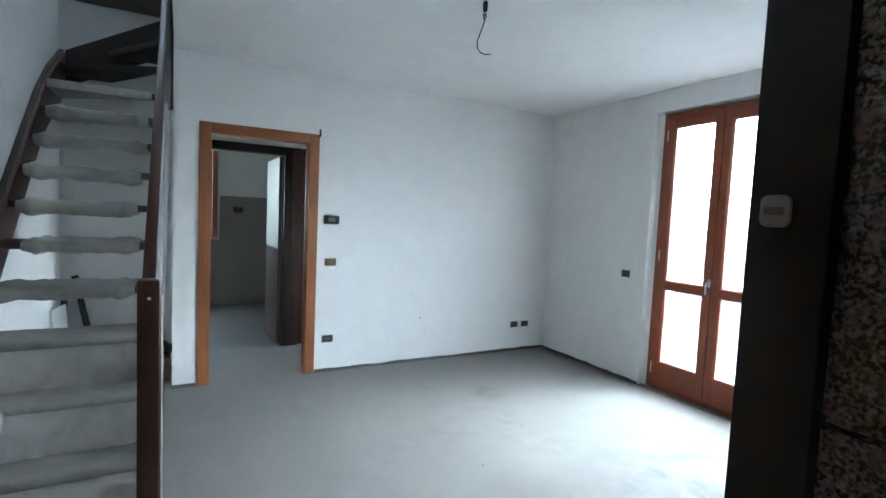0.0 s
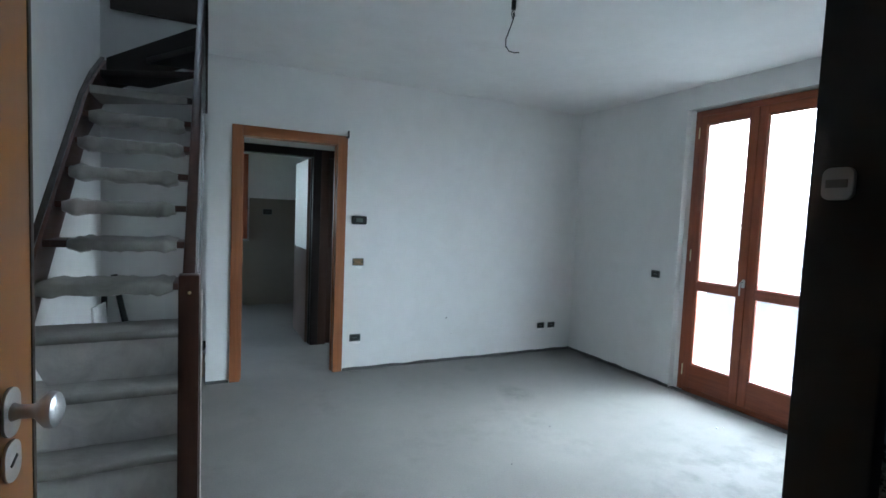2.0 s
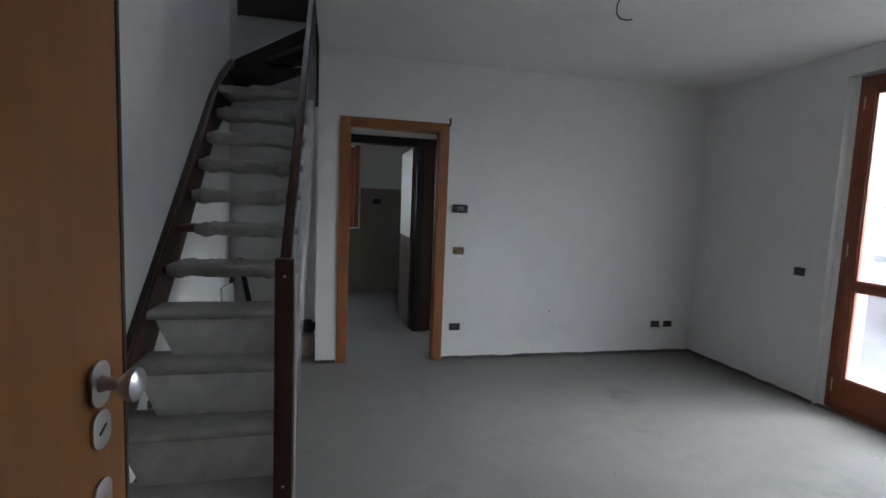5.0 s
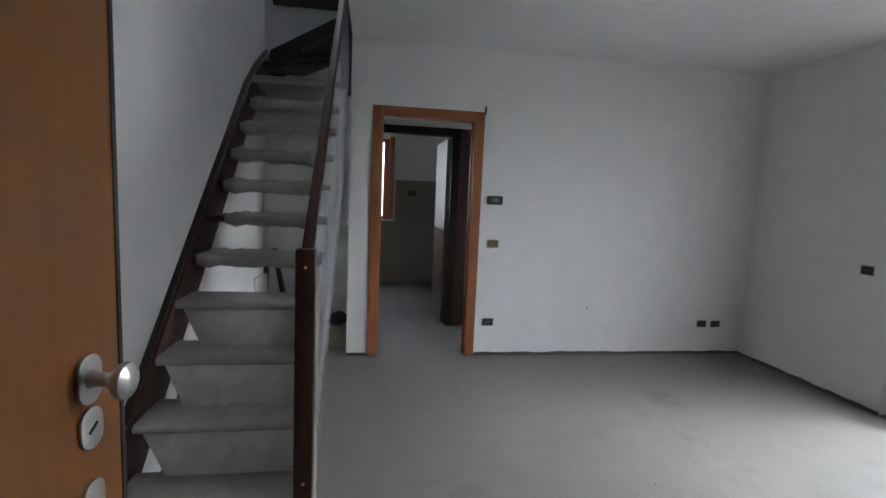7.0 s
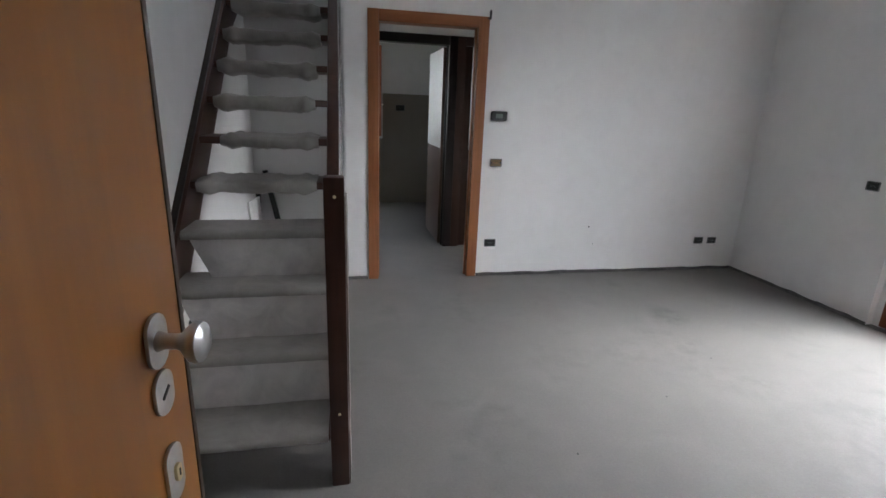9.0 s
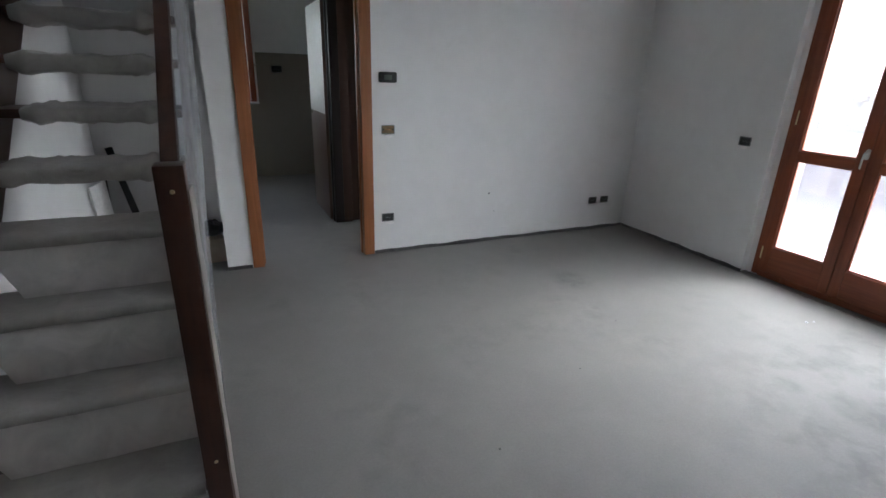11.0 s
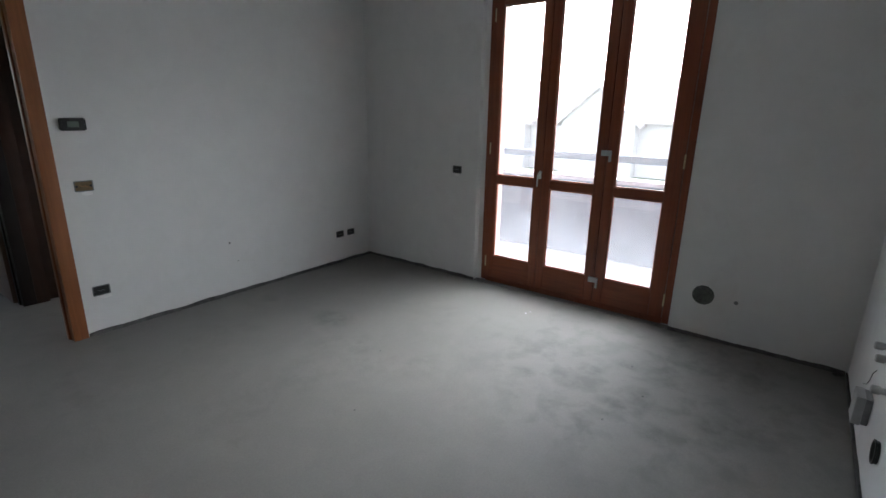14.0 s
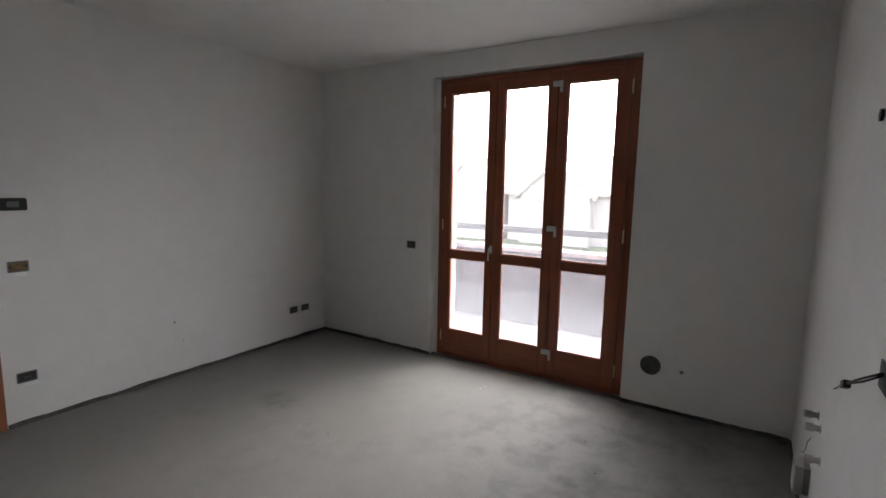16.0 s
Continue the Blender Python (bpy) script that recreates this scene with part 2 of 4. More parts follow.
def box(bm, x0, x1, y0, y1, z0, z1, bev=0.0, seg=2):
    b2 = bmesh.new()
    r = bmesh.ops.create_cube(b2, size=1)
    for v in r["verts"]:
        v.co = Vector(((x0 + x1) / 2 + v.co.x * (x1 - x0), (y0 + y1) / 2 + v.co.y * (y1 - y0), (z0 + z1) / 2 + v.co.z * (z1 - z0)))
    if bev:
        bmesh.ops.bevel(b2, geom=list(b2.edges), offset=bev, segments=seg, affect='EDGES', profile=0.6)
    merge(bm, b2)
    return bm


def merge(bm, other, m=None):
    if m is not None:
        bmesh.ops.transform(other, matrix=m, verts=list(other.verts))
    me = bpy.data.meshes.new("tmp")
    other.to_mesh(me)
    other.free()
    bm.from_mesh(me)
    bpy.data.meshes.remove(me)


def lathe(bm, profile, m=None, seg=24):
    """profile: (radius, height) pairs, turned about z, then laid by m."""
    b2 = bmesh.new()
    rings = []
    for r, h in profile:
        if r < 1e-5:
            rings.append([b2.verts.new((0, 0, h))])
        else:
            rings.append([b2.verts.new((r * math.cos(2 * math.pi * i / seg), r * math.sin(2 * math.pi * i / seg), h)) for i in range(seg)])
    for a, c in zip(rings, rings[1:]):
        for i in range(seg):
            j = (i + 1) % seg
            q = [a[i % len(a)], a[j % len(a)], c[j % len(c)], c[i % len(c)]]
            u = []
            for w in q:
                if w not in u:
                    u.append(w)
            if len(u) > 2:
                b2.faces.new(u)
    bmesh.ops.recalc_face_normals(b2, faces=list(b2.faces))
    merge(bm, b2, m)
    return bm


def tube(bm, pts, r, seg=8):
    b2 = bmesh.new()
    pts = [Vector(p) for p in pts]
    rings = []
    for i, p in enumerate(pts):
        d = (pts[min(i + 1, len(pts) - 1)] - pts[max(i - 1, 0)]).normalized()
        side = d.cross(Vector((0.31, 0.2, 0.93))).normalized()
        up = side.cross(d)
        rings.append([b2.verts.new(p + r * (side * math.cos(2 * math.pi * k / seg) + up * math.sin(2 * math.pi * k / seg))) for k in range(seg)])
    for a, c in zip(rings, rings[1:]):
        for k in range(seg):
            b2.faces.new((a[k], a[(k + 1) % seg], c[(k + 1) % seg], c[k]))
    b2.faces.new(rings[0]), b2.faces.new(rings[-1])
    bmesh.ops.recalc_face_normals(b2, faces=list(b2.faces))
    merge(bm, b2)
    return bm


def prism(bm, poly, axis, a, b, bev=0.0):
    """A flat outline of (u, v) pushed from a to b along axis x (u,v = y,z), y (x,z) or z (x,y)."""
    b2 = bmesh.new()
    put = {"x": lambda u, v, w: (w, u, v), "y": lambda u, v, w: (u, w, v), "z": lambda u, v, w: (u, v, w)}[axis]
    lo, hi = [b2.verts.new(put(u, v, a)) for u, v in poly], [b2.verts.new(put(u, v, b)) for u, v in poly]
    b2.faces.new(lo), b2.faces.new(hi)
    for i in range(len(poly)):
        j = (i + 1) % len(poly)
        b2.faces.new((lo[i], lo[j], hi[j], hi[i]))
    bmesh.ops.recalc_face_normals(b2, faces=list(b2.faces))
    if bev:
        bmesh.ops.bevel(b2, geom=list(b2.edges), offset=bev, segments=2, affect='EDGES', profile=0.6)
    merge(bm, b2)
    return bm


def rounded(w, h, r, n=6):
    """Outline of a rounded rectangle round the origin."""
    out = []
    for cx, cy, a0 in ((w / 2 - r, h / 2 - r, 0), (-w / 2 + r, h / 2 - r, 90), (-w / 2 + r, -h / 2 + r, 180), (w / 2 - r, -h / 2 + r, 270)):
        for k in range(n + 1):
            a = radians(a0 + 90 * k / n)
            out.append((cx + r * math.cos(a), cy + r * math.sin(a)))
    return out


def finish(name, bm, mat, smooth=None):
    me = bpy.data.meshes.new(name)
    bm.to_mesh(me)
    bm.free()
    me.materials.append(mat)
    ob = new(name, me)
    if smooth:
        for p in me.polygons:
            p.use_smooth = True
        me.set_sharp_from_angle(angle=radians(smooth))
    return ob


def part(name, bm, mat, parent, label="", smooth=35):
    ob = finish(name, bm, mat, smooth)
    ob.parent = parent
    if label:
        tagged(ob, label)
    return ob


def thing(name, label, category, at=None, group="", kind=""):
    ob = new(name)
    ob.empty_display_size = 0.1
    if at is not None:
        ob.matrix_world = at
    return tagged(ob, label, category, group, kind)


def structure(name, bm, mat, label, category, smooth=None):
    return tagged(finish(name, bm, mat, smooth), label, category, kind="structure")


def N():
    return bmesh.new()

# ---- the shell ----
H, SLAB = 2.72, 2.985        # ceiling, upper floor
XW, YS = -4.7, -4.2          # west wall, entrance wall
WY0, WY1, WZ1 = -3.14, -1.39, 2.53   # balcony opening

bm = N()
box(bm, -4.9, 0.0, -4.46, 3.75, -0.2, 0.0)
structure("floor", bm, M_FLOOR, "bare grey cement screed with dirt stains", "floor")

bm = N()   # inner partition with the passage doorway
box(bm, -3.866, -3.645, 0, 0.1, 0.0, SLAB)
box(bm, -2.765, 0.0, 0, 0.1, 0.0, SLAB)
box(bm, -3.645, -2.765, 0, 0.1, 2.145, SLAB)
structure("wall_north", bm, M_WALL, "white plastered partition with electric boxes", "wall")

bm = N()
box(bm, 0, 0.12, -4.46, WY0, 0.0, SLAB)
box(bm, 0, 0.12, WY1, 0.1, 0.0, SLAB)
box(bm, 0, 0.12, WY0, WY1, WZ1, SLAB)
box(bm, 0.062, 0.12, WY0, -3.127, 0.0, WZ1)
box(bm, 0.062, 0.12, -1.434, WY1, 0.0, WZ1)
structure("wall_east", bm, M_WALL, "white plastered outer wall round the balcony window", "wall")
bm = N()
box(bm, 0.122, 0.36, -9, -3.11, -3.5, 6)
box(bm, 0.122, 0.36, -1.45, 0.3, -3.5, 6)
box(bm, 0.122, 0.36, 0.85, 6, -3.5, 6)
box(bm, 0.122, 0.36, 0.3, 0.85, -3.5, 1.0)
box(bm, 0.122, 0.36, 0.3, 0.85, 2.1, 6)
box(bm, 0.122, 0.36, -3.11, -1.45, 2.5, 6)
box(bm, 0.122, 0.36, -3.11, -1.45, -3.5, -0.02)
structure("wall_outer", bm, M_PINK, "pinkish rendered facade behind the balcony", "wall")

bm = N()
box(bm, -4.7, -4.335, -4.45, YS, 0.0, SLAB)
box(bm, -3.3, 0.0, -4.45, YS, 0.0, SLAB)
box(bm, -4.335, -3.3, -4.45, YS, 2.165, SLAB)
structure("wall_south", bm, M_WALL, "white plastered entrance wall with kitchen connections", "wall")

bm = N()
box(bm, -4.9, XW, -4.45, 0.75, 0.0, 5.3)
structure("wall_west", bm, M_WALL, "white plastered wall along the stairs", "wall")

bm = N()
box(bm, XW, -3.866, 0.66, 0.76, 0.0, 5.3)
box(bm, -3.866, -3.76, 0.1, 0.999, 0.0, H)
structure("wall_stairwell", bm, M_WALL, "white plastered walls closing the stairwell", "wall")

bm = N()
box(bm, -3.865, 0.0, YS, 0.0, H, SLAB - 0.001)
box(bm, XW, -3.865, YS, -1.95, H, SLAB - 0.001)
structure("ceiling", bm, M_CEIL, "white plastered ceiling with a stair opening", "ceiling")
bm = N()
box(bm, -3.865, -0.001, 0.1, 3.75, H, SLAB - 0.001)
box(bm, -4.8, -3.866, 1.0, 3.75, H, SLAB - 0.001)
structure("ceiling_passage", bm, M_CEIL, "white plastered ceiling of passage and bathroom", "ceiling")

# passage and bathroom
bm = N()
box(bm, -3.76, -3.645, 1.0, 1.1, 0.0, H)
box(bm, -2.79, -2.7, 1.0, 1.1, 0.0, H)
box(bm, -1.8, 0.0, 1.0, 1.1, 0.0, H)
box(bm, -3.645, -2.79, 1.0, 1.1, 2.145, H)
box(bm, -2.7, -1.8, 1.0, 1.1, 2.145, H)
structure("wall_passage", bm, M_WALL, "white plastered passage wall with two doorways", "wall")
bm = N()
box(bm, 0, 0.12, 0.1, 0.2, 0.0, SLAB)
box(bm, 0, 0.12, 0.95, 1.1, 0.0, SLAB)
box(bm, 0, 0.12, 0.2, 0.95, 0.0, 1.0)
box(bm, 0, 0.12, 0.2, 0.95, 2.1, SLAB)
box(bm, 0, 0.12, 0.2, 0.3, 1.0, 2.1)
box(bm, 0, 0.12, 0.85, 0.95, 1.0, 2.1)
structure("wall_passage_end", bm, M_WALL, "white plastered end wall of the passage", "wall")
bm = N()
box(bm, -4.8, -4.6, 1.0, 3.75, 0.0, H)
box(bm, -4.6, -3.76, 1.0, 1.1, 0.0, H)
box(bm, -1.8, -1.7, 1.1, 3.75, 0.0, H)
structure("wall_bathroom", bm, M_WALL, "white plastered bathroom side walls", "wall")
bm = N()
box(bm, -4.6, -1.8, 3.6, 3.75, 0.0, 1.02)
box(bm, -4.6, -1.8, 3.6, 3.75, 2.3, H)
box(bm, -3.4, -1.8, 3.6, 3.75, 1.02, 2.3)
box(bm, -4.6, -4.2, 3.6, 3.75, 1.02, 2.3)
structure("wall_bathroom_end", bm, M_WALL, "white plastered bathroom end wall with a window", "wall")
bm = N()
box(bm, -4.599, -1.801, 3.585, 3.6, 0.0, 1.0)
box(bm, -3.3, -1.801, 3.585, 3.6, 1.0, 1.66)
structure("wall_bathroom_render", bm, M_RAW, "bare cement render waiting for bathroom tiles", "wall")

# upper floor above the stairs: unseen shell, roof opening added to light the stairs
bm = N()
box(bm, -4.7, -2.4, -2.1, -2.0, SLAB, 5.3)
box(bm, -2.5, -2.4, -2.0, 2.4, SLAB, 5.3)
box(bm, -3.866, -2.4, 2.3, 2.4, SLAB, 5.3)
box(bm, -3.966, -3.866, 0.76, 2.4, SLAB, 5.3)
structure("wall_upper", bm, M_WALL, "unseen white plastered walls added round the upper landing", "wall")
bm = N()
box(bm, -4.9, -4.3, -2.1, 2.4, 5.2, 5.32)
box(bm, -3.82, -2.4, -2.1, 2.4, 5.2, 5.32)
box(bm, -4.3, -3.82, -2.1, -0.05, 5.2, 5.32)
box(bm, -4.3, -3.82, 0.42, 2.4, 5.2, 5.32)
structure("ceiling_upper", bm, M_CEIL, "unseen plastered upper ceiling with an opening added for light", "ceiling")

# landing outside the entrance
bm = N()
box(bm, -6.2, -1.8, -6.6, -4.46, -0.2, -0.005)
structure("floor_landing", bm, M_GRANITE, "dark speckled granite landing floor", "floor")
bm = N()
box(bm, -6.3, -6.2, -6.6, -4.45, 0, H)
box(bm, -1.8, -1.7, -6.6, -4.45, 0, H)
box(bm, -6.3, -1.7, -6.7, -6.6, 0, H)
box(bm, -6.2, -4.9, -4.6, -4.46, 0, H)
structure("wall_landing", bm, M_WALL, "plastered stair landing walls", "wall")
bm = N()
box(bm, -6.3, -1.7, -6.7, -4.45, H, H + 0.1)
structure("ceiling_landing", bm, M_CEIL, "plastered landing ceiling", "ceiling")

# granite lining of the entrance, in slabs
lining = thing("trim_granite", "polished speckled granite lining round the entrance", "trim", kind="structure")
for x0, x1, z0, z1 in ((-3.34, -3.3005, 0, 1.35), (-3.34, -3.3005, 1.354, 2.15), (-4.3345, -4.295, 0, 1.35), (-4.3345, -4.295, 1.354, 2.15)):
    bm = N()
    box(bm, x0, x1, -4.48, -4.2485, z0, z1, 0.003)
    part("slab", bm, M_GRANITE, lining)
for x0, x1 in ((-3.2995, -2.62), (-5.0, -4.336)):
    bm = N()
    box(bm, x0, x1, -4.475, -4.4505, 0, 2.3, 0.003)
    part("slab", bm, M_GRANITE, lining)
bm = N()
box(bm, -4.3345, -3.3005, -4.48, -4.2485, 2.151, 2.1645, 0.002)
part("slab", bm, M_GRANITE, lining)

# grey insulation strip left between screed and plaster
strip = thing("baseboard", "dark grey edge strip between screed and plaster", "baseboard", kind="structure")
for x0, x1, y0, y1 in ((-2.71, -0.012, -0.012, -0.001), (-3.866, -3.69, -0.012, -0.001), (-0.012, -0.001, WY1, -0.013),
                       (-0.012, -0.001, YS + 0.013, WY0), (-3.2, -0.013, YS + 0.001, YS + 0.012), (XW + 0.001, XW + 0.01, YS + 0.02, -2.62)):
    bm = N()
    box(bm, x0, x1, y0, y1, 0.0, 0.026)
    n = 40
    bmesh.ops.subdivide_edges(bm, edges=[e for e in bm.edges if e.calc_length() > 0.2], cuts=n, use_grid_fill=True)
    for v in bm.verts:
        if v.co.z > 0.015:
            v.co.z += 0.009 * noise.noise(v.co * 6.0) + 0.004 * noise.noise(v.co * 31.0)
    part("strip", bm, M_FOAM, strip)

bm = N()
box(bm, 0.0005, 0.0605, WY0 + 0.001, WY1 - 0.001, 0.0005, 0.006)
structure("floor_reveal", bm, M_FLOOR, "cement screed run into the window reveal", "floor")

# ---- doors and window ----


def casing(owner, x0, x1, z1, y, way, w=0.085, t=0.014, mat=M_CASE, mat_h=M_CASE_H):
    """Flat architrave round a doorway, standing t proud of the wall at y on its side way."""
    ya, yb = sorted((y + way * 0.0005, y + way * t))
    for a, b in ((x0 - w, x0), (x1, x1 + w)):
        bm = N()
        box(bm, a, b, ya, yb, 0.0, z1 + w, 0.003)
        part("architrave", bm, mat, owner)
    bm = N()
    box(bm, x0 + 0.0005, x1 - 0.0005, ya, yb, z1, z1 + w, 0.003)
    part("architrave", bm, mat_h, owner)


def doorway(name, x0, x1, z1, y0, y1, label, mat=M_CASE, mat_h=M_CASE_H):
    d = thing(name, label, "door frame", kind="structure")
    casing(d, x0, x1, z1, y0, -1, mat=mat, mat_h=mat_h)
    casing(d, x0, x1, z1, y1, 1, mat=mat, mat_h=mat_h)
    for a, b in ((x0 - 0.044, x0), (x1, x1 + 0.024)):
        bm = N()
        box(bm, a, b, y0, y1, 0.0, z1 + 0.02, 0.002)
        part("jamb", bm, mat, d)
        bm = N()
        s = b if a < x0 else a
        box(bm, min(s, s + (0.012 if a < x0 else -0.012)), max(s, s + (0.012 if a < x0 else -0.012)), y0 + 0.05, y1 - 0.01, 0.0, z1, 0.002)
        part("stop", bm, mat, d)
    bm = N()
    box(bm, x0, x1, y0, y1, z1, z1 + 0.02, 0.002)
    part("head", bm, mat_h, d)
    return d


door_1 = doorway("door_1", -3.6, -2.8, 2.1, 0.0, 0.1, "orange-brown wooden door frame to the passage")
# passage shade is in the colour of these two frames
door_2 = doorway("door_2", -3.6, -2.83, 2.08, 1.0, 1.1, "dark brown wooden bathroom door frame", M_SHADEDK, M_SHADEDK)
door_3 = doorway("door_3", -2.66, -1.88, 2.08, 1.0, 1.1, "brown wooden door frame in the passage", M_SHADEBR, M_SHADEBR)
bm = N()
box(bm, -2.658, -1.882, 1.01, 1.048, 0.008, 2.078, 0.003)
part("leaf", bm, M_SHADEBR, door_3)
# white strip on this leaf stands in for a bright slit of light
bm = N()
box(bm, -2.585, -1.888, 1.0083, 1.0097, 1.06, 2.07)
part("white_sheet", bm, M_WHITEP, door_3, "white sheet on the upper half")


def lever(owner, m):
    bm = N()
    lathe(bm, [(0, 0), (0.026, 0), (0.026, 0.006), (0.022, 0.009), (0.009, 0.01), (0.009, 0.045), (0, 0.045)], m)
    tube(bm, [m @ Vector(p) for p in ((0, 0, 0.04), (0.01, 0, 0.05), (0.05, 0, 0.052), (0.115, 0, 0.05))], 0.0085)
    return part("handle", bm, M_CHROME, owner, "chrome lever handle")


bath_door = thing("bathroom_door", "open brown wooden bathroom door, upper half under white film", "door", pose(-2.845, 1.115, 0, 0, 0, 90.8))
bm = N()
box(bm, 0, 0.77, -0.02, 0.02, 0.008, 2.07, 0.003)
part("leaf", bm, M_BATH, bath_door)
bm = N()
box(bm, 0.004, 0.766, 0.0203, 0.0215, 1.06, 2.066)
part("white_sheet", bm, M_WHITEP, bath_door, "white sheet on the upper half")
lever(bath_door, pose(0.71, 0.0215, 1.04, -90, 0, 180))
lever(bath_door, pose(0.71, -0.02, 1.04, 90, 0, 0) @ pose(0, 0, 0, 0, 0, 180))

# bracket at the corner of the passage door frame
bm = N()
box(bm, -2.722, -2.708, -0.04, -0.015, 2.165, 2.232, 0.003)
box(bm, -2.735, -2.708, -0.03, -0.015, 2.165, 2.178, 0.002)
tagged(finish("wall_bracket", bm, M_BLACKP, 35), "small black metal bracket above the door frame", "bracket")

# bathroom window in the end wall, its casement standing open
window_2 = thing("window_2", "brown wooden bathroom window with an open casement", "window", kind="structure")
for x0, x1, z0, z1 in ((-4.199, -4.14, 1.021, 2.299), (-3.494, -3.401, 1.021, 2.299), (-4.1395, -3.4945, 1.021, 1.08), (-4.1395, -3.4945, 2.24, 2.299)):
    bm = N()
    box(bm, x0, x1, 3.64, 3.7, z0, z1, 0.003)
    part("window_frame", bm, M_OAK, window_2)
bm = N()
box(bm, -4.25, -3.31, 3.52, 3.5845, 1.0, 1.02, 0.004)
part("window_sill", bm, M_COPE, window_2, "pale stone sill")
leaf = new("casement")
leaf.parent = window_2
leaf.matrix_world = pose(-3.366, 3.56, 0, 0, 0, -92.8)
for x0, x1, z0, z1 in ((0, 0.07, 1.06, 2.27), (0.43, 0.5, 1.06, 2.27), (0.0702, 0.4298, 1.06, 1.14), (0.0702, 0.4298, 2.19, 2.27)):
    bm = N()
    box(bm, x0, x1, -0.034, 0.034, z0, z1, 0.004)
    part("stile", bm, M_OAK, leaf)
bm = N()
box(bm, 0.069, 0.431, -0.003, 0.003, 1.139, 2.191)
part("pane", bm, M_GLASS, leaf).visible_shadow = False
bm = N()
lathe(bm, [(0, 0), (0.012, 0), (0.012, 0.03), (0, 0.032)], pose(0.46, 0.034, 1.5, -90, 0, 0))
part("handle", bm, M_CHROME, leaf)


# unseen window, added at the passage end to brighten passage and floor
fill_window = thing("fill_window", "unseen small window added to light the passage", "window", kind="structure")
for y0, y1, z0, z1 in ((0.3, 0.36, 1.0, 2.1), (0.79, 0.85, 1.0, 2.1), (0.36, 0.79, 1.0, 1.06), (0.36, 0.79, 2.04, 2.1)):
    bm = N()
    box(bm, 0.06, 0.115, y0, y1, z0, z1, 0.003)
    part("window_frame", bm, M_OAK, fill_window)
bm = N()
box(bm, 0.085, 0.091, 0.355, 0.795, 1.055, 2.045)
part("pane", bm, M_GLASS, fill_window).visible_shadow = False


HX = 0.785    # knob and plates, from the hinge side


def entrance_door():
    d = thing("entrance_door", "open brown veneered security door with satin metal knob", "door", pose(-4.277, -4.122, 0, 0, 0, 90 - 8.2))
    bm = N()
    box(bm, 0.012, 0.868, 0.0, 0.055, 0.02, 2.09, 0.002)
    part("leaf", bm, M_LEAF, d)
    for x0, x1, z0, z1 in ((0.0, 0.0115, 0.008, 2.102), (0.8685, 0.88, 0.008, 2.102), (0.0118, 0.8682, 0.008, 0.0195), (0.0118, 0.8682, 2.0905, 2.102)):
        bm = N()
        box(bm, x0, x1, -0.002, 0.057, z0, z1, 0.002)
        part("edge_profile", bm, M_EDGE, d, "dark metal edge profile")
    at = pose(0.44, 0, 1.532, 90, 0, 0)
    bm = N()
    lathe(bm, [(0, 0.001), (0.0135, 0.001), (0.0145, 0.006), (0.017, 0.0075), (0.0195, 0.006), (0.0205, 0.003), (0.0205, 0)], at)
    ring = part("peephole", bm, M_ALU, d, "satin metal peephole ring")
    bm = N()
    lathe(bm, [(0.0132, 0.003), (0.011, 0.006), (0.006, 0.0078), (0, 0.0082)], at)
    part("lens", bm, M_GLASS_DARK, ring, "dark peephole lens")

    def plate(z, w, h):
        b = N()
        prism(b, [(HX + u, z + v) for u, v in rounded(w, h, w / 2 - 0.001, 10)], "y", -0.007, -0.0005, 0.002)
        return part("escutcheon", b, M_ALU, d, "oval satin metal plate", 50)
    plate(1.104, 0.058, 0.09)
    bm = N()
    lathe(bm, [(0.0, 0.006), (0.017, 0.006), (0.015, 0.012), (0.0125, 0.018), (0.0125, 0.036), (0.015, 0.043), (0.024, 0.051), (0.0315, 0.059),
               (0.0335, 0.066), (0.031, 0.073), (0.021, 0.0785), (0.009, 0.081), (0, 0.0815)], pose(HX, 0, 1.104, 90, 0, 0), 32)
    part("knob", bm, M_ALU, d, "round satin metal knob", 40)
    p = plate(1.014, 0.055, 0.076)
    bm = N()
    tilt = pose(HX, -0.0075, 1.014, 0, -35, 0)
    b2 = N()
    box(b2, -0.013, 0.013, -0.0012, 0.0008, -0.0032, 0.0032, 0.001)
    merge(bm, b2, tilt)
    part("keyhole", bm, M_BLACKP, p)
    p = plate(0.862, 0.052, 0.105)
    bm = N()
    prism(bm, [(HX + u, 0.862 + v) for u, v in rounded(0.017, 0.033, 0.0083, 8)], "y", -0.0125, -0.0065, 0.001)
    c = part("lock_cylinder", bm, M_BRASS, p)
    bm = N()
    box(bm, HX - 0.0015, HX + 0.0015, -0.0135, -0.0122, 0.856, 0.869)
    part("keyhole", bm, M_BLACKP, p)
    return d


M_GLASS_DARK = material("dark_lens_glass", 0.04, spec=0.8)
base(M_GLASS_DARK, (0.02, 0.03, 0.035))
entrance_door()

# steel frame of the entrance door
door_4 = thing("door_frame", "dark brown steel security door frame", "door frame", kind="structure")
for x0, x1 in ((-3.352, -3.3005), (-4.3345, -4.283)):
    bm = N()
    box(bm, x0, x1, -4.2475, -4.182, 0, 2.125, 0.003)
    part("jamb", bm, M_STEEL, door_4)
    bm = N()
    a, b = (x0 + 0.012, -3.24) if x0 > -4 else (-4.4, x1 - 0.012)
    box(bm, a, b, -4.1992, -4.184, 0, 2.19, 0.003)
    part("flange", bm, M_STEEL, door_4)
bm = N()
box(bm, -4.3345, -3.3005, -4.2475, -4.182, 2.126, 2.164, 0.003)
part("head", bm, M_STEEL, door_4)
bm = N()
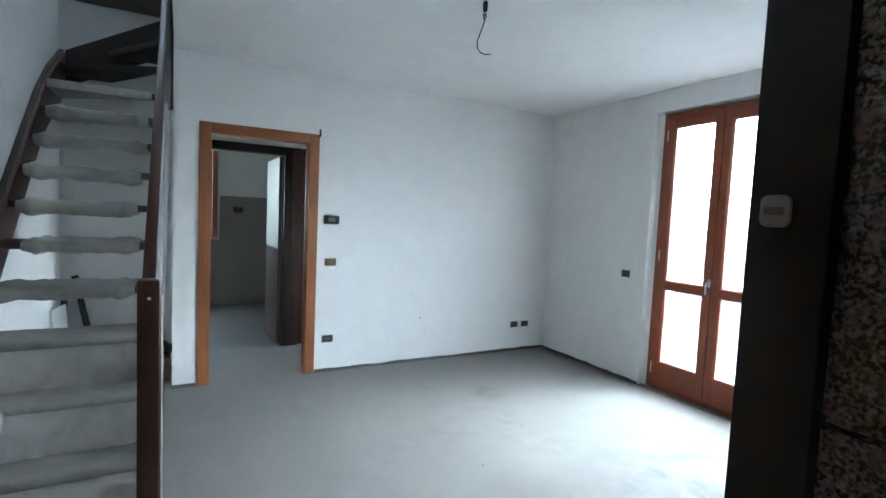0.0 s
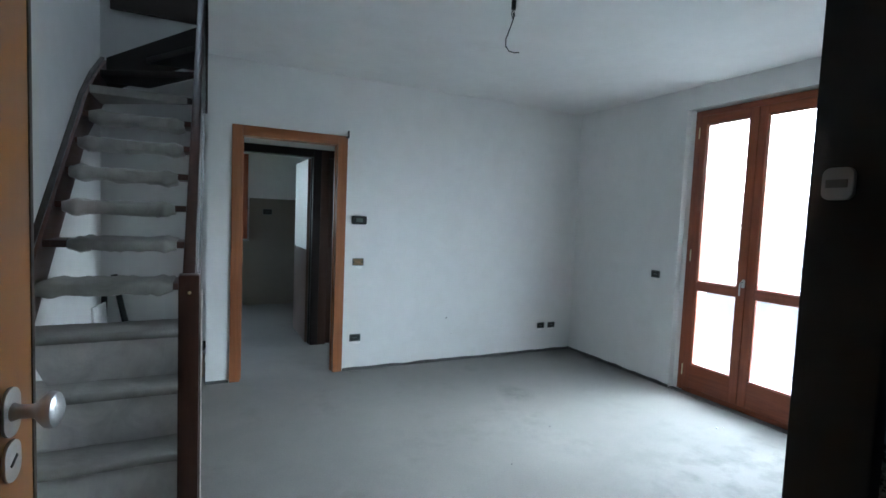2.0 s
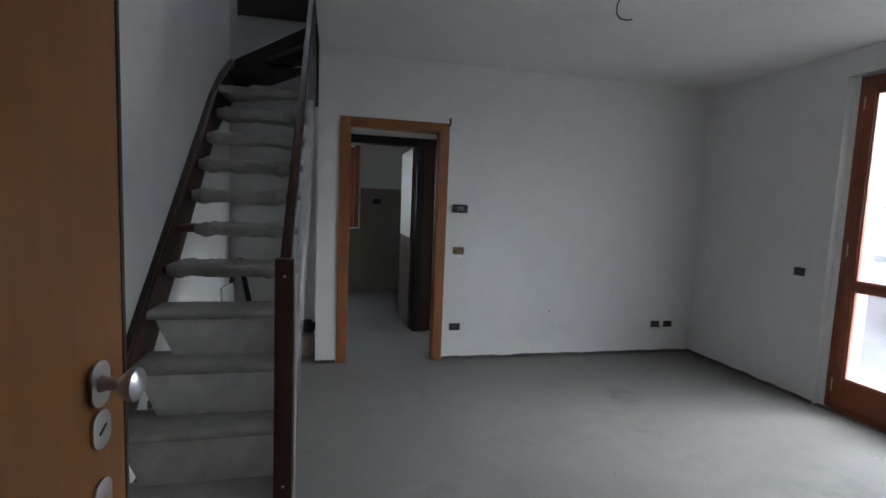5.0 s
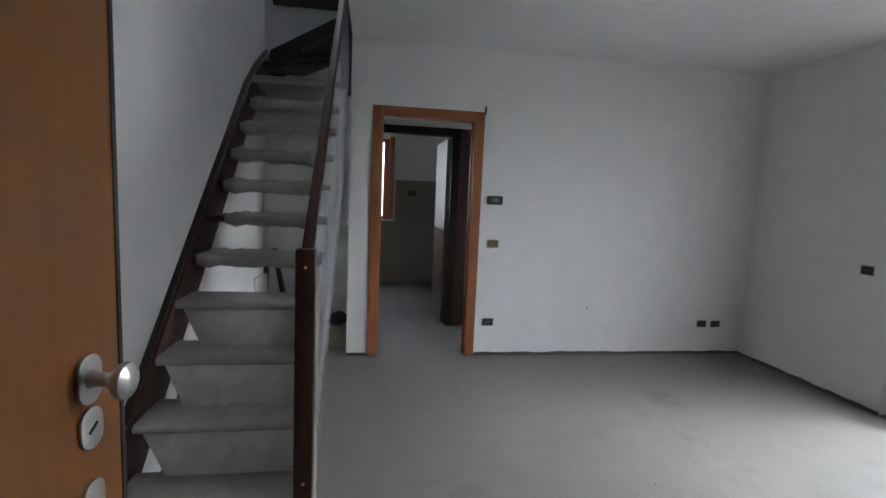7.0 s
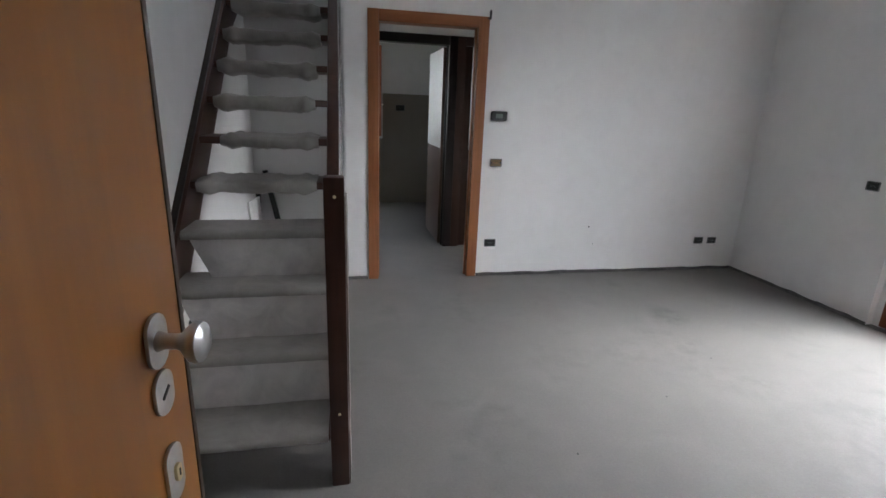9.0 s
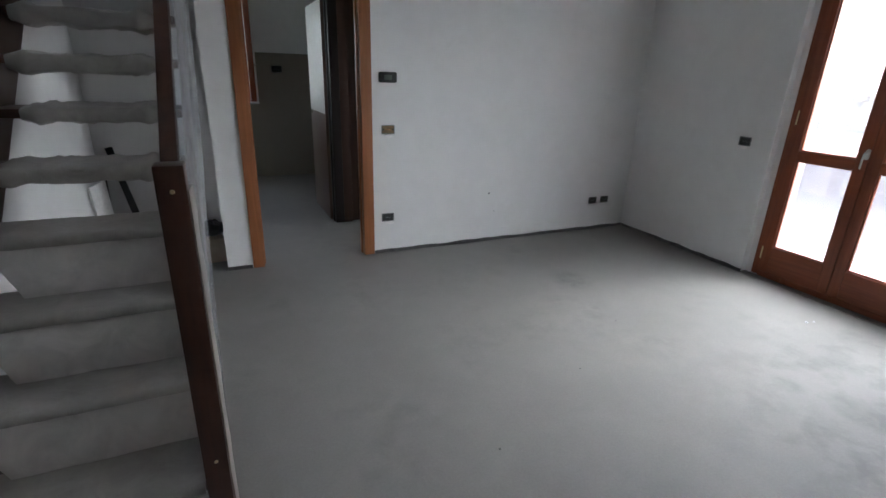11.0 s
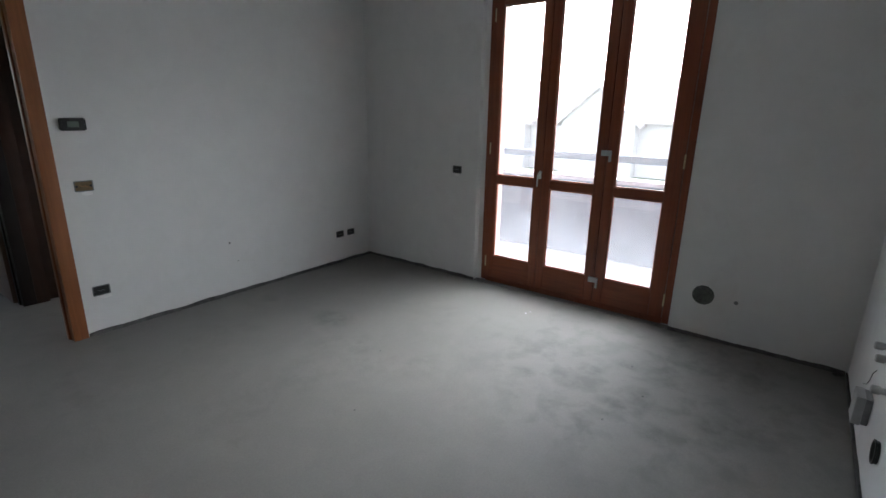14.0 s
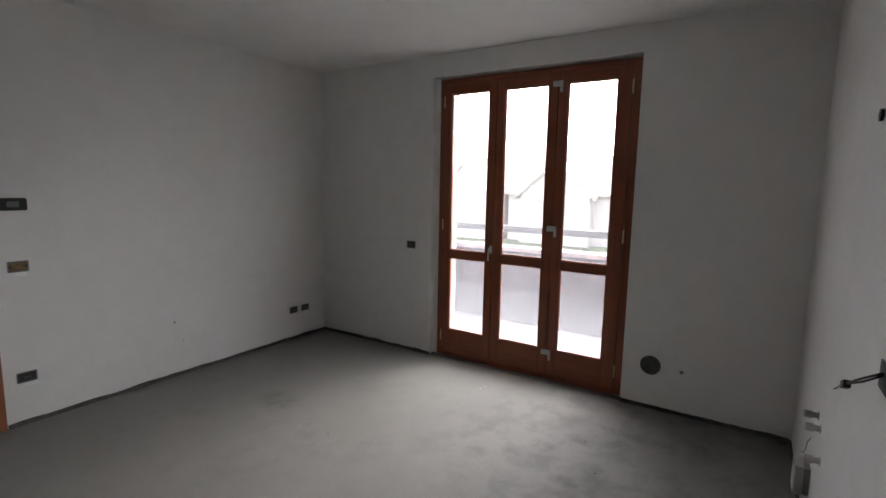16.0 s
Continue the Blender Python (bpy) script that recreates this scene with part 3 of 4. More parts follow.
box(bm, -4.3, -3.34, -4.1992, -4.184, 2.15, 2.19, 0.003)
part("flange", bm, M_STEEL, door_4)
bm = N()
prism(bm, [(-4.207 + u, 1.528 + v) for u, v in rounded(0.024, 0.028, 0.007)], "x", -3.358, -3.3525, 0.001)
st = part("magnet_plate", bm, plain("pale_grey_plastic", (0.42, 0.42, 0.43), 0.5), door_4, "pale rounded plastic plate on the jamb")
bm = N()
box(bm, -3.3592, -3.3578, -4.215, -4.199, 1.5245, 1.5315)
part("mark", bm, M_GREYP, st)
for z in (1.11, 0.98):
    bm = N()
    prism(bm, [(-4.2145 + u, z + v) for u, v in rounded(0.046, 0.11, 0.022)], "x", -3.3555, -3.3525, 0.001)
    part("strike_plate", bm, M_GREYP, door_4)


def balcony_window():
    w = thing("window_1", "brown wooden three-leaf balcony window, closed", "window", kind="structure")
    y0, y1, z0, z1 = -3.126, -1.435, 0.012, 2.515
    for n, (a, b, c, d), mat in (("window_frame", (y0, y0 + 0.05, z0, z1), M_OAK), ("window_frame", (y1 - 0.05, y1, z0, z1), M_OAK),
                                 ("window_frame", (y0 + 0.0505, y1 - 0.0505, z1 - 0.05, z1), M_OAK_H), ("threshold", (y0 + 0.0505, y1 - 0.0505, 0.0, 0.045), M_OAK_H)):
        bm = N()
        box(bm, 0.062, 0.118, a, b, c, d, 0.004)
        part(n, bm, mat, w)
    for n, (a, b, c, d), mat in (("astragal", (-2.018, -1.982, 0.05, 2.46), M_OAK), ("astragal", (-2.543, -2.507, 0.05, 2.46), M_OAK), ("stop", (-3.0755, -3.055, 0.046, 2.4645), M_OAK),
                                 ("stop", (-1.506, -1.4855, 0.046, 2.4645), M_OAK), ("stop", (-3.0548, -1.5062, 2.445, 2.4645), M_OAK_H), ("stop", (-3.0548, -1.5062, 0.0455, 0.062), M_OAK_H)):
        bm = N()
        box(bm, 0.1056, 0.1165, a, b, c + (0.02 if n == "astragal" else 0), d - (0.02 if n == "astragal" else 0), 0.002, 1)
        part(n, bm, mat, w)
    bars = [(-1.488, -1.557, -1.93, -1.998), (-2.002, -2.072, -2.45, -2.523), (-2.527, -2.6, -2.973, -3.073)]
    for k, (ya, ga, gb, yb) in enumerate(bars):
        lf = new("leaf")
        lf.parent = w
        zt, zb = 2.462, 0.05
        for n, (a, b, c, d), mat in (("stile", (ga, ya, zb, zt), M_OAK), ("stile", (yb, gb, zb, zt), M_OAK), ("top_rail", (gb, ga, 2.39, zt), M_OAK_H),
                                     ("bottom_rail", (gb, ga, zb, 0.26), M_OAK_H), ("middle_rail", (gb, ga, 0.942, 1.008), M_OAK_H)):
            bm = N()
            box(bm, 0.05, 0.105, a, b, c, d, 0.005)
            part(n, bm, mat, lf)
        for c, d in ((0.26, 0.942), (1.008, 2.39)):
            bm = N()
            box(bm, 0.075, 0.081, gb - 0.002, ga + 0.002, c - 0.002, d + 0.002)
            part("pane", bm, M_PANE, lf, "dusty clear glass pane", 0).visible_shadow = False
            for a, b, e, f in ((ga - 0.012, ga, c, d), (gb, gb + 0.012, c, d), (gb + 0.0122, ga - 0.0122, c, c + 0.012), (gb + 0.0122, ga - 0.0122, d - 0.012, d)):
                bm = N()
                box(bm, 0.058, 0.0745, a, b, e, f, 0.003, 1)
                part("glazing_bead", bm, M_OAK, lf)
        if k != 1:
            yh = -1.486 if k == 0 else -3.074
            for zh in (0.2, 1.24, 2.32):
                bm = N()
                lathe(bm, [(0, -0.05), (0.0055, -0.05), (0.0065, -0.046), (0.0065, 0.046), (0.0055, 0.05), (0, 0.05)], pose(0.052, yh, zh), 12)
                part("hinge_pin", bm, M_BRASS, lf, "pale brass hinge pin")
        if k == 0:
            bm = N()
            prism(bm, [(-1.984 + u, 1.05 + v) for u, v in rounded(0.026, 0.07, 0.012)], "x", 0.042, 0.0495, 0.002)
            tube(bm, [(0.045, -1.984, 1.06), (0.02, -1.984, 1.06), (0.006, -1.984, 1.05), (0.004, -1.983, 1.02), (0.008, -1.981, 0.96), (0.012, -1.98, 0.96)], 0.0065)
            part("handle", bm, M_LATCH, lf, "pale curved lever handle")
        if k == 2:
            for zl in (2.375, 1.255, 0.235):
                bm = N()
                box(bm, 0.03, 0.0495, -2.545, -2.485, zl - 0.012, zl + 0.03, 0.004)
                box(bm, 0.026, 0.0495, -2.562, -2.546, zl - 0.055, zl + 0.03, 0.004)
                part("latch", bm, M_LATCH, lf, "white plastic latch")
    return w


balcony_window()

# ---- staircase ----
LY, LZ, RUN, RISE = -2.385, 0.17, 0.2365, 0.2125


def lip(i):
    return LY + RUN * i, LZ + RISE * i


stairs = thing("staircase", "steep dark wooden staircase with film-wrapped open treads", "staircase")
slope = RISE / RUN


def line(y, off):
    return LZ + slope * (y - LY) + off


ye = 0.659
bm = N()
ya = LY - 0.02
prism(bm, [(ya - 0.12, 0.0), (ya - 0.12, line(ya - 0.12, 0.035)), (-0.12, line(-0.12, 0.035)), (0.2, line(0.2, -0.03)), (ye, line(ye, -0.2)),
           (ye, line(ye, -0.52)), (-0.1, line(-0.1, -0.27)), (ya + 0.16, 0.0)], "x", XW + 0.001, -4.652, 0.003)
part("wall_stringer", bm, M_STRING, stairs, "dark brown stringer against the wall")
bm = N()
prism(bm, [(ya - 0.11, line(ya - 0.11, 0.036)), (-0.12, line(-0.12, 0.036)), (0.2, line(0.2, -0.029)), (ye, line(ye, -0.199)),
           (ye, line(ye, -0.175)), (0.2, line(0.2, -0.005)), (-0.12, line(-0.12, 0.06)), (ya - 0.11, line(ya - 0.11, 0.06))], "x", XW + 0.001, -4.668, 0.002)
part("cover_strip", bm, M_EDGE, stairs, "black cover strip")
bm = N()
prism(bm, [(-4.65, 2.43), (-4.65, 2.72), (-3.95, 3.12), (-3.95, 2.8)], "y", 0.625, 0.659, 0.003)
part("wall_stringer", bm, M_SHADEDK, stairs)
bm = N()
box(bm, -4.62, -3.96, 0.6, 0.64, 3.13, 3.36, 0.004)
part("landing_board", bm, M_EDGE, stairs, "dark board under the upper landing")
bm = N()
prism(bm, [(-2.385, line(-2.385, -0.16)), (-2.385, line(-2.385, 0.02)), (-0.06, line(-0.06, 0.02)), (-0.06, line(-0.06, -0.24)), (-2.12, line(-2.12, -0.24))], "x", -3.945, -3.905, 0.003)
part("open_stringer", bm, M_WRAP, stairs, "stringer wrapped in pale plastic film")


def wrap(i, y, z, x0, x1, parent):
    """Loose film folded round a tread."""
    b = N()
    nx, nr = 40, 20
    flat = i < 4
    rings = []
    for k in range(nx + 1):
        u = k / nx
        x = x0 + (x1 - x0) * u
        end = min(u, 1 - u) * (x1 - x0)
        pinch = 1.0 if flat else 0.7 + 0.3 * min(1, end / 0.06)
        bulge = 0.0 if flat else 0.014 * math.exp(-((end - 0.06) / 0.035) ** 2)
        ring = []
        for a in range(nr):
            an = 2 * math.pi * a / nr
            ca, sa = math.cos(an), math.sin(an)
            hy = (0.148 + bulge) * (abs(ca) ** 0.35) * (1 if ca > 0 else -1)
            hz = (0.021 if flat else 0.029 + bulge * 0.9) * pinch * (abs(sa) ** 0.45) * (1 if sa > 0 else -1)
            p = Vector((x, y + 0.143 + hy, z + (0.032 if flat else 0.024) + hz))
            q = p * Vector((7, 16, 16)) + Vector((i * 5.1, 0, 0))
            d = noise.noise(q) * (0.006 if flat else 0.014) + noise.noise(q * 2.7) * (0.003 if flat else 0.008) + (abs(noise.noise(q * 5.3)) - 0.2) * (0.003 if flat else 0.011)
            p.z += d * (1 if sa > 0 else -1) if d > 0 else d * 0.3
            p.y += d * 0.8
            if sa < -0.3 and ca < 0.2:
                p.z -= (0.004 if flat else 0.016 if i < 6 else 0.04) * (0.5 + 0.5 * noise.noise(Vector((x * 5, i * 3.3, 0))))
            ring.append(b.verts.new(p))
        rings.append(ring)
    for r, s in zip(rings, rings[1:]):
        for a in range(nr):
            b.faces.new((r[a], r[(a + 1) % nr], s[(a + 1) % nr], s[a]))
    b.faces.new(rings[0]), b.faces.new(rings[-1])
    bmesh.ops.recalc_face_normals(b, faces=list(b.faces))
    part("film_wrap", b, M_FILM, parent, "wrinkled grey protective film", 80)


for i in range(10):
    y, z = lip(i)
    if i == 0:
        y, z = y - 0.02, z - 0.012
    bm = N()
    box(bm, -4.651, -3.946, y + 0.012, y + 0.274, z + (0.014 if i < 4 else 0.004), z + 0.044, 0.008)
    tr = part("tread", bm, M_STRING, stairs)
    left = -4.645 if i < 4 else (-4.54 if i == 5 else -4.625 + 0.012 * math.sin(i * 2.3))
    wrap(i, y, z, left, -3.955 if i < 4 else -4.03 + 0.015 * math.sin(i * 1.7), tr)


def film_riser(i):
    """Film hanging from one low tread down to the back of the tread below."""
    (ya, za), (yb, zb) = lip(i), lip(i + 1)
    b = N()
    nx, nz = 24, 8
    rows = []
    for a in range(nx + 1):
        u = a / nx
        col = []
        for c in range(nz + 1):
            t = c / nz
            x = -4.63 + 0.02 + 0.1 * (1 - t) + (0.655 - 0.1 * (1 - t)) * u
            q = Vector((x * 6, t * 2 + i * 3.1, 1.0))
            col.append(b.verts.new((x, yb + 0.012 - (0.06 if i else 0.035) * (1 - t) + 0.008 * noise.noise(q) + 0.003 * noise.noise(q * 4), za + 0.05 + (zb + 0.012 - za - 0.05) * t)))
        rows.append(col)
    for p, q in zip(rows, rows[1:]):
        for c in range(nz):
            b.faces.new((p[c], q[c], q[c + 1], p[c + 1]))
    bmesh.ops.solidify(b, geom=list(b.faces), thickness=0.0015)
    part("film_riser", b, M_RISER, stairs, "cloudy film hanging between two treads", 80)


for i in range(3):
    film_riser(i)
PX, PY = -3.945, -0.03
corners = [[(-4.651, -0.03), (-4.651, 0.39)], [(-4.651, 0.36), (-4.651, 0.62), (-4.33, 0.62)], [(-4.36, 0.62), (PX, 0.62)]]
for k, cs in enumerate(corners):
    z = LZ + RISE * (10 + k)
    poly = [(PX, PY)] + cs
    bm = N()
    prism(bm, poly, "z", z, z + 0.048, 0.004)
    # darker wood than the lower treads: stairwell shade put into the colour
    tr = part("winder_tread", bm, M_SHADEDK, stairs)
    if k > 0:
        continue
    cx, cy = sum(p[0] for p in poly) / len(poly), sum(p[1] for p in poly) / len(poly)
    bm = N()
    prism(bm, [(cx - 0.02 + (px - cx) * 0.9, cy + (py - cy) * 1.05) for px, py in poly], "z", z - 0.004, z + 0.054, 0.004)
    for v in bm.verts:
        v.co.z += 0.004 * noise.noise(v.co * 9)
    part("film_wrap", bm, M_FILM, tr, "wrinkled grey protective film")
bm = N()
box(bm, -3.945, -3.875, -2.453, -2.383, 0.0, 1.235, 0.006)
nw = part("newel", bm, M_DARK, stairs, "square dark brown newel post")
for zz in (1.17, 0.33):
    bm = N()
    lathe(bm, [(0, 0.003), (0.004, 0.003), (0.006, 0.0012), (0.006, 0)], pose(-3.908, -2.453, zz, 90, 0, 0), 14)
    part("bolt_cap", bm, M_BRASS, nw, "small metal bolt cap")
bm = N()
prism(bm, [(-3.8745, -2.449), (-3.87, -2.45), (-3.867, -2.425), (-3.868, -2.4), (-3.865, -2.368), (-3.8745, -2.366)], "z", 0.003, 1.17, 0.002)
bmesh.ops.subdivide_edges(bm, edges=[e for e in bm.edges if e.calc_length() > 0.5], cuts=16)
for v in bm.verts:
    if v.co.x > -3.872:
        v.co.x += 0.003 * noise.noise(v.co * 9)
part("film_strip", bm, M_TAPE, nw, "pale film stuck on the side of the post", 80)
bm = N()
box(bm, -3.952, -3.869, -0.055, -0.002, 2.24, 4.0, 0.004)
part("upper_newel", bm, M_SHADEDK, stairs, "upper post against the wall end, darkened as in shade")


def rail_z(y):
    return 1.2 + 0.9 * (y + 2.385)


bm = N()
prism(bm, [(-2.384, rail_z(-2.384) - 0.05), (-2.384, rail_z(-2.384) + 0.015), (-0.06, rail_z(-0.06) + 0.015), (-0.06, rail_z(-0.06) - 0.05)], "x", -3.935, -3.892, 0.008)
part("handrail", bm, M_DARK, stairs, "dark brown handrail")

# cloudy plastic sheet hung over the outer side of the railing
bm = N()
nu, nv = 50, 14
grid = []
for a in range(nu + 1):
    y = -2.36 + 2.2 * a / nu
    row = []
    for b in range(nv + 1):
        t = b / nv
        zt, zb = rail_z(y) + 0.018, line(y, -0.25 + 0.02 * noise.noise(Vector((y * 4, 1, 0))))
        p = Vector((-3.888, y, zt + (zb - zt) * t))
        p.x += 0.010 * noise.noise(Vector((y * 2.5, t * 2.2, 2.0)))
        row.append(bm.verts.new(p))
    grid.append(row)
for a in range(nu):
    for b in range(nv):
        bm.faces.new((grid[a][b], grid[a + 1][b], grid[a + 1][b + 1], grid[a][b + 1]))
bmesh.ops.solidify(bm, geom=list(bm.faces), thickness=0.0012)
tagged(finish("plastic_sheet", bm, M_CLEAR, 80), "cloudy protective plastic sheet hung along the stair railing", "plastic sheet")

# things left under the stairs
bm = N()
box(bm, -0.008, 0.008, -0.15, 0.14, 0, 0.64, 0.002)
ob = tagged(finish("white_board", bm, M_PAPER, 35), "narrow white board leaning on the wall under the stairs", "board")
ob.matrix_world = pose(-4.632, 0.36, 0.004, 0, -3, -8)


def roll(x, y, rx, ry, h, r):
    b = N()
    lathe(b, [(r * 0.35, 0), (r, 0), (r * 1.04, h * 0.3), (r * 0.97, h * 0.7), (r, h), (r * 0.35, h), (r * 0.3, h - 0.03), (0, h - 0.03)], None, 18)
    for v in b.verts:
        v.co += Vector((1, 1, 0)) * 0.006 * noise.noise(v.co * 14 + Vector((x * 9, 0, 0)))
    o = tagged(finish("membrane_roll", b, M_BAG, 60), "roll of black membrane leaning under the stairs", "roll", "rolls under the stairs")
    o.matrix_world = pose(x, y, 0.012, rx, ry, 0)
    return o


roll(-4.41, 0.5, -7, -12.2, 0.88, 0.026)
roll(-4.668, 0.56, -4, 0, 0.74, 0.022)


def bag(name, x, y, r, h, seed):
    b = N()
    bmesh.ops.create_icosphere(b, subdivisions=4, radius=1)
    for v in b.verts:
        n = v.co.normalized()
        q = n * 2.3 + Vector((seed, 0, 0))
        f = 1 + 0.18 * noise.noise(q) + 0.1 * noise.noise(q * 3) + 0.05 * noise.noise(q * 8)
        taper = 1 - 0.55 * max(0, n.z) ** 2
        v.co = Vector((n.x * r * f * taper, n.y * r * f * taper, max(0.0, (n.z * 0.5 + 0.42)) * h * f))
    o = tagged(finish(name, b, M_BAG, 60), "crumpled black plastic rubbish bag under the stairs", "rubbish bag")
    o.matrix_world = pose(x, y, 0)
    return o


bag("rubbish_bag", -4.2, 0.45, 0.13, 0.42, 1.0)
carton = thing("cardboard_box", "small beige cardboard box under the stairs", "box", pose(-3.99, 0.33, 0, 0, 0, 8))
bm = N()
box(bm, -0.1, 0.1, -0.13, 0.13, 0.0, 0.19, 0.004)
part("body", bm, M_CARTON, carton)
for x0, x1 in ((-0.1, -0.003), (0.003, 0.1)):
    bm = N()
    box(bm, x0, x1, -0.13, 0.13, 0.1903, 0.194, 0.001, 1)
    part("flap", bm, M_CARTON, carton)
b_top = bag("rubbish_bag", -3.99, 0.33, 0.095, 0.13, 3.4)
b_top.matrix_world = pose(-3.955, 0.34, 0.1935)
tagged(b_top, "crumpled black plastic bag lying on a cardboard box", "rubbish bag")

# ---- wall fittings ----


def wall_box(name, m, label, w=0.108, h=0.072, inner=M_BLACKP):
    """Open flush box: rim, back and two screw lugs; local z points out of the wall."""
    t = thing(name, label, "electric box", m, group="open electric boxes")
    outer, hole = rounded(w, h, 0.008), rounded(w - 0.012, h - 0.012, 0.006)
    b = N()
    n = len(outer)
    lo = [b.verts.new((u, v, 0.0006)) for u, v in outer]
    hi = [b.verts.new((u, v, 0.005)) for u, v in outer]
    ih = [b.verts.new((u, v, 0.005)) for u, v in hole]
    il = [b.verts.new((u, v, 0.0006)) for u, v in hole]
    for i in range(n):
        j = (i + 1) % n
        for p, q in ((lo, hi), (hi, ih), (ih, il)):
            b.faces.new((p[i], p[j], q[j], q[i]))
    bmesh.ops.recalc_face_normals(b, faces=list(b.faces))
    part("rim", b, M_GREYP, t)
    b = N()
    prism(b, hole, "z", 0.0005, 0.0015)
    part("back", b, inner, t)
    for s in (-1, 1):
        b = N()
        box(b, s * (w / 2 - 0.014) - 0.006, s * (w / 2 - 0.014) + 0.006, -0.007, 0.007, 0.001, 0.0045, 0.001, 1)
        part("screw_lug", b, M_BLACKP, t)
    b = N()
    tube(b, [(-0.02, 0.005, 0.002), (-0.008, -0.004, 0.012), (0.006, 0.006, 0.013), (0.02, -0.006, 0.003)], 0.0018, 6)
    part("wire_end", b, M_COPPER if inner is not M_BLACKP else M_GREYP, t)
    return t


def on_north(x, z):
    return pose(x, 0, z, 90, 0, 0)


def on_east(y, z):
    return pose(0, y, z, 90, 0, -90)


M_SAND = plain("sandy_mortar", (0.2, 0.14, 0.075), 0.9, 0.0, 0.3, 40, 0.3)
wall_box("electric_box", on_north(-0.427, 0.302), "open dark flush electric box low on the wall", 0.1, 0.066)
wall_box("electric_box", on_north(-0.278, 0.301), "open dark flush electric box low on the wall", 0.1, 0.066)
wall_box("electric_box", on_north(-2.585, 1.034), "open electric box with sandy mortar inside", 0.108, 0.07, M_SAND)
wall_box("electric_box", on_north(-2.593, 0.312), "open dark electric box near the floor", 0.108, 0.07)
wall_box("electric_box", on_east(-1.169, 1.031), "open dark electric box beside the balcony window", 0.1, 0.07)
wall_box("electric_box", pose(-3.036, 3.585, 1.457, 90, 0, 0), "dark electric box in the bare bathroom wall", 0.14, 0.09)

wall_box("electric_box", pose(XW, -1.495, 0.285, 90, 0, 90), "open dark electric box in the wall under the stairs", 0.07, 0.1)

th = thing("thermostat", "black room thermostat with a small screen", "thermostat", on_north(-2.587, 1.426))
bm = N()
prism(bm, rounded(0.142, 0.078, 0.014), "z", 0.0006, 0.022, 0.004)
part("housing", bm, M_BLACKP, th)
bm = N()
prism(bm, rounded(0.062, 0.036, 0.004), "z", 0.0215, 0.0235, 0.001)
part("screen", bm, plain("grey_lcd", (0.16, 0.19, 0.17), 0.2, 0.0, 0.05), th, "grey-green display")
for s in (-1, 1):
    bm = N()
    prism(bm, [(s * 0.052 + u, v) for u, v in rounded(0.014, 0.03, 0.004)], "z", 0.0215, 0.0238, 0.001)
    part("button", bm, M_BLACKP, th)



def dab(m, w, h, seed):
    """A thin smear of fresh plaster or dirt, uneven in outline."""
    b = N()
    n = 26
    ring = []
    for k in range(n):
        a = 2 * math.pi * k / n
        f = 1 + 0.45 * noise.noise(Vector((math.cos(a) * 1.7 + seed, math.sin(a) * 1.7, seed)))
        ring.append(b.verts.new((w * f * math.cos(a), h * f * math.sin(a), 0.0005)))
    c = b.verts.new((0, 0, 0.0022))
    for k in range(n):
        b.faces.new((ring[k], ring[(k + 1) % n], c))
    o = tagged(finish("plaster_smear", b, M_DAB, 60), "thin smear of fresh plaster under an electric box", "plaster smear", "plaster smears")
    o.matrix_world = m
    return o


M_DAB = plain("fresh_plaster", (0.86, 0.86, 0.84), 0.9, 0.0, 0.04, 50, 0.2)
for k, (x, z) in enumerate(((-2.575, 0.262), (-2.57, 0.985), (-0.43, 0.262), (-0.27, 0.262))):
    dab(on_north(x, z), 0.042 - 0.006 * k, 0.013, 3.1 * k + 1)
dab(on_east(-1.165, 0.985), 0.03, 0.012, 20.0)

M_VENT = plain("dark_vent_plastic", (0.1, 0.105, 0.1), 0.6, 0.0, 0.35, 45, 0.2)
vent = thing("wall_vent", "round dark grey plastic vent cap low on the wall", "vent", on_east(-3.335, 0.325))
bm = N()
lathe(bm, [(0, 0.0008), (0.07, 0.0008), (0.07, 0.006), (0.066, 0.011), (0.058, 0.011), (0.056, 0.006), (0, 0.006)], None, 40)
part("rim", bm, M_VENT, vent)
for k in range(7):
    v = -0.042 + 0.014 * k
    half = math.sqrt(max(0.0, 0.055 ** 2 - v * v))
    bm = N()
    box(bm, -half, half, v - 0.004, v + 0.004, 0.0055, 0.01, 0.001, 1)
    part("slat", bm, M_VENT, vent)

bm = N()
lathe(bm, [(0, 0.0006), (0.014, 0.0006), (0.012, 0.006), (0, 0.007)], None, 14)
ob = tagged(finish("pipe_plug", bm, M_GREYP, 40), "small dark plug in the wall beside the vent", "plug")
ob.matrix_world = on_east(-3.541, 0.315)
for x, z, s in ((-1.631, 0.452, 0.008), (-1.569, 0.284, 0.0045)):
    bm = N()
    lathe(bm, [(0, 0.0005), (s, 0.0005), (s * 0.8, 0.002), (0, 0.0015)], None, 10)
    ob = tagged(finish("wall_plug", bm, M_BLACKP, 40), "small dark screw hole plug in the plaster", "plug")
    ob.matrix_world = on_north(x, z)

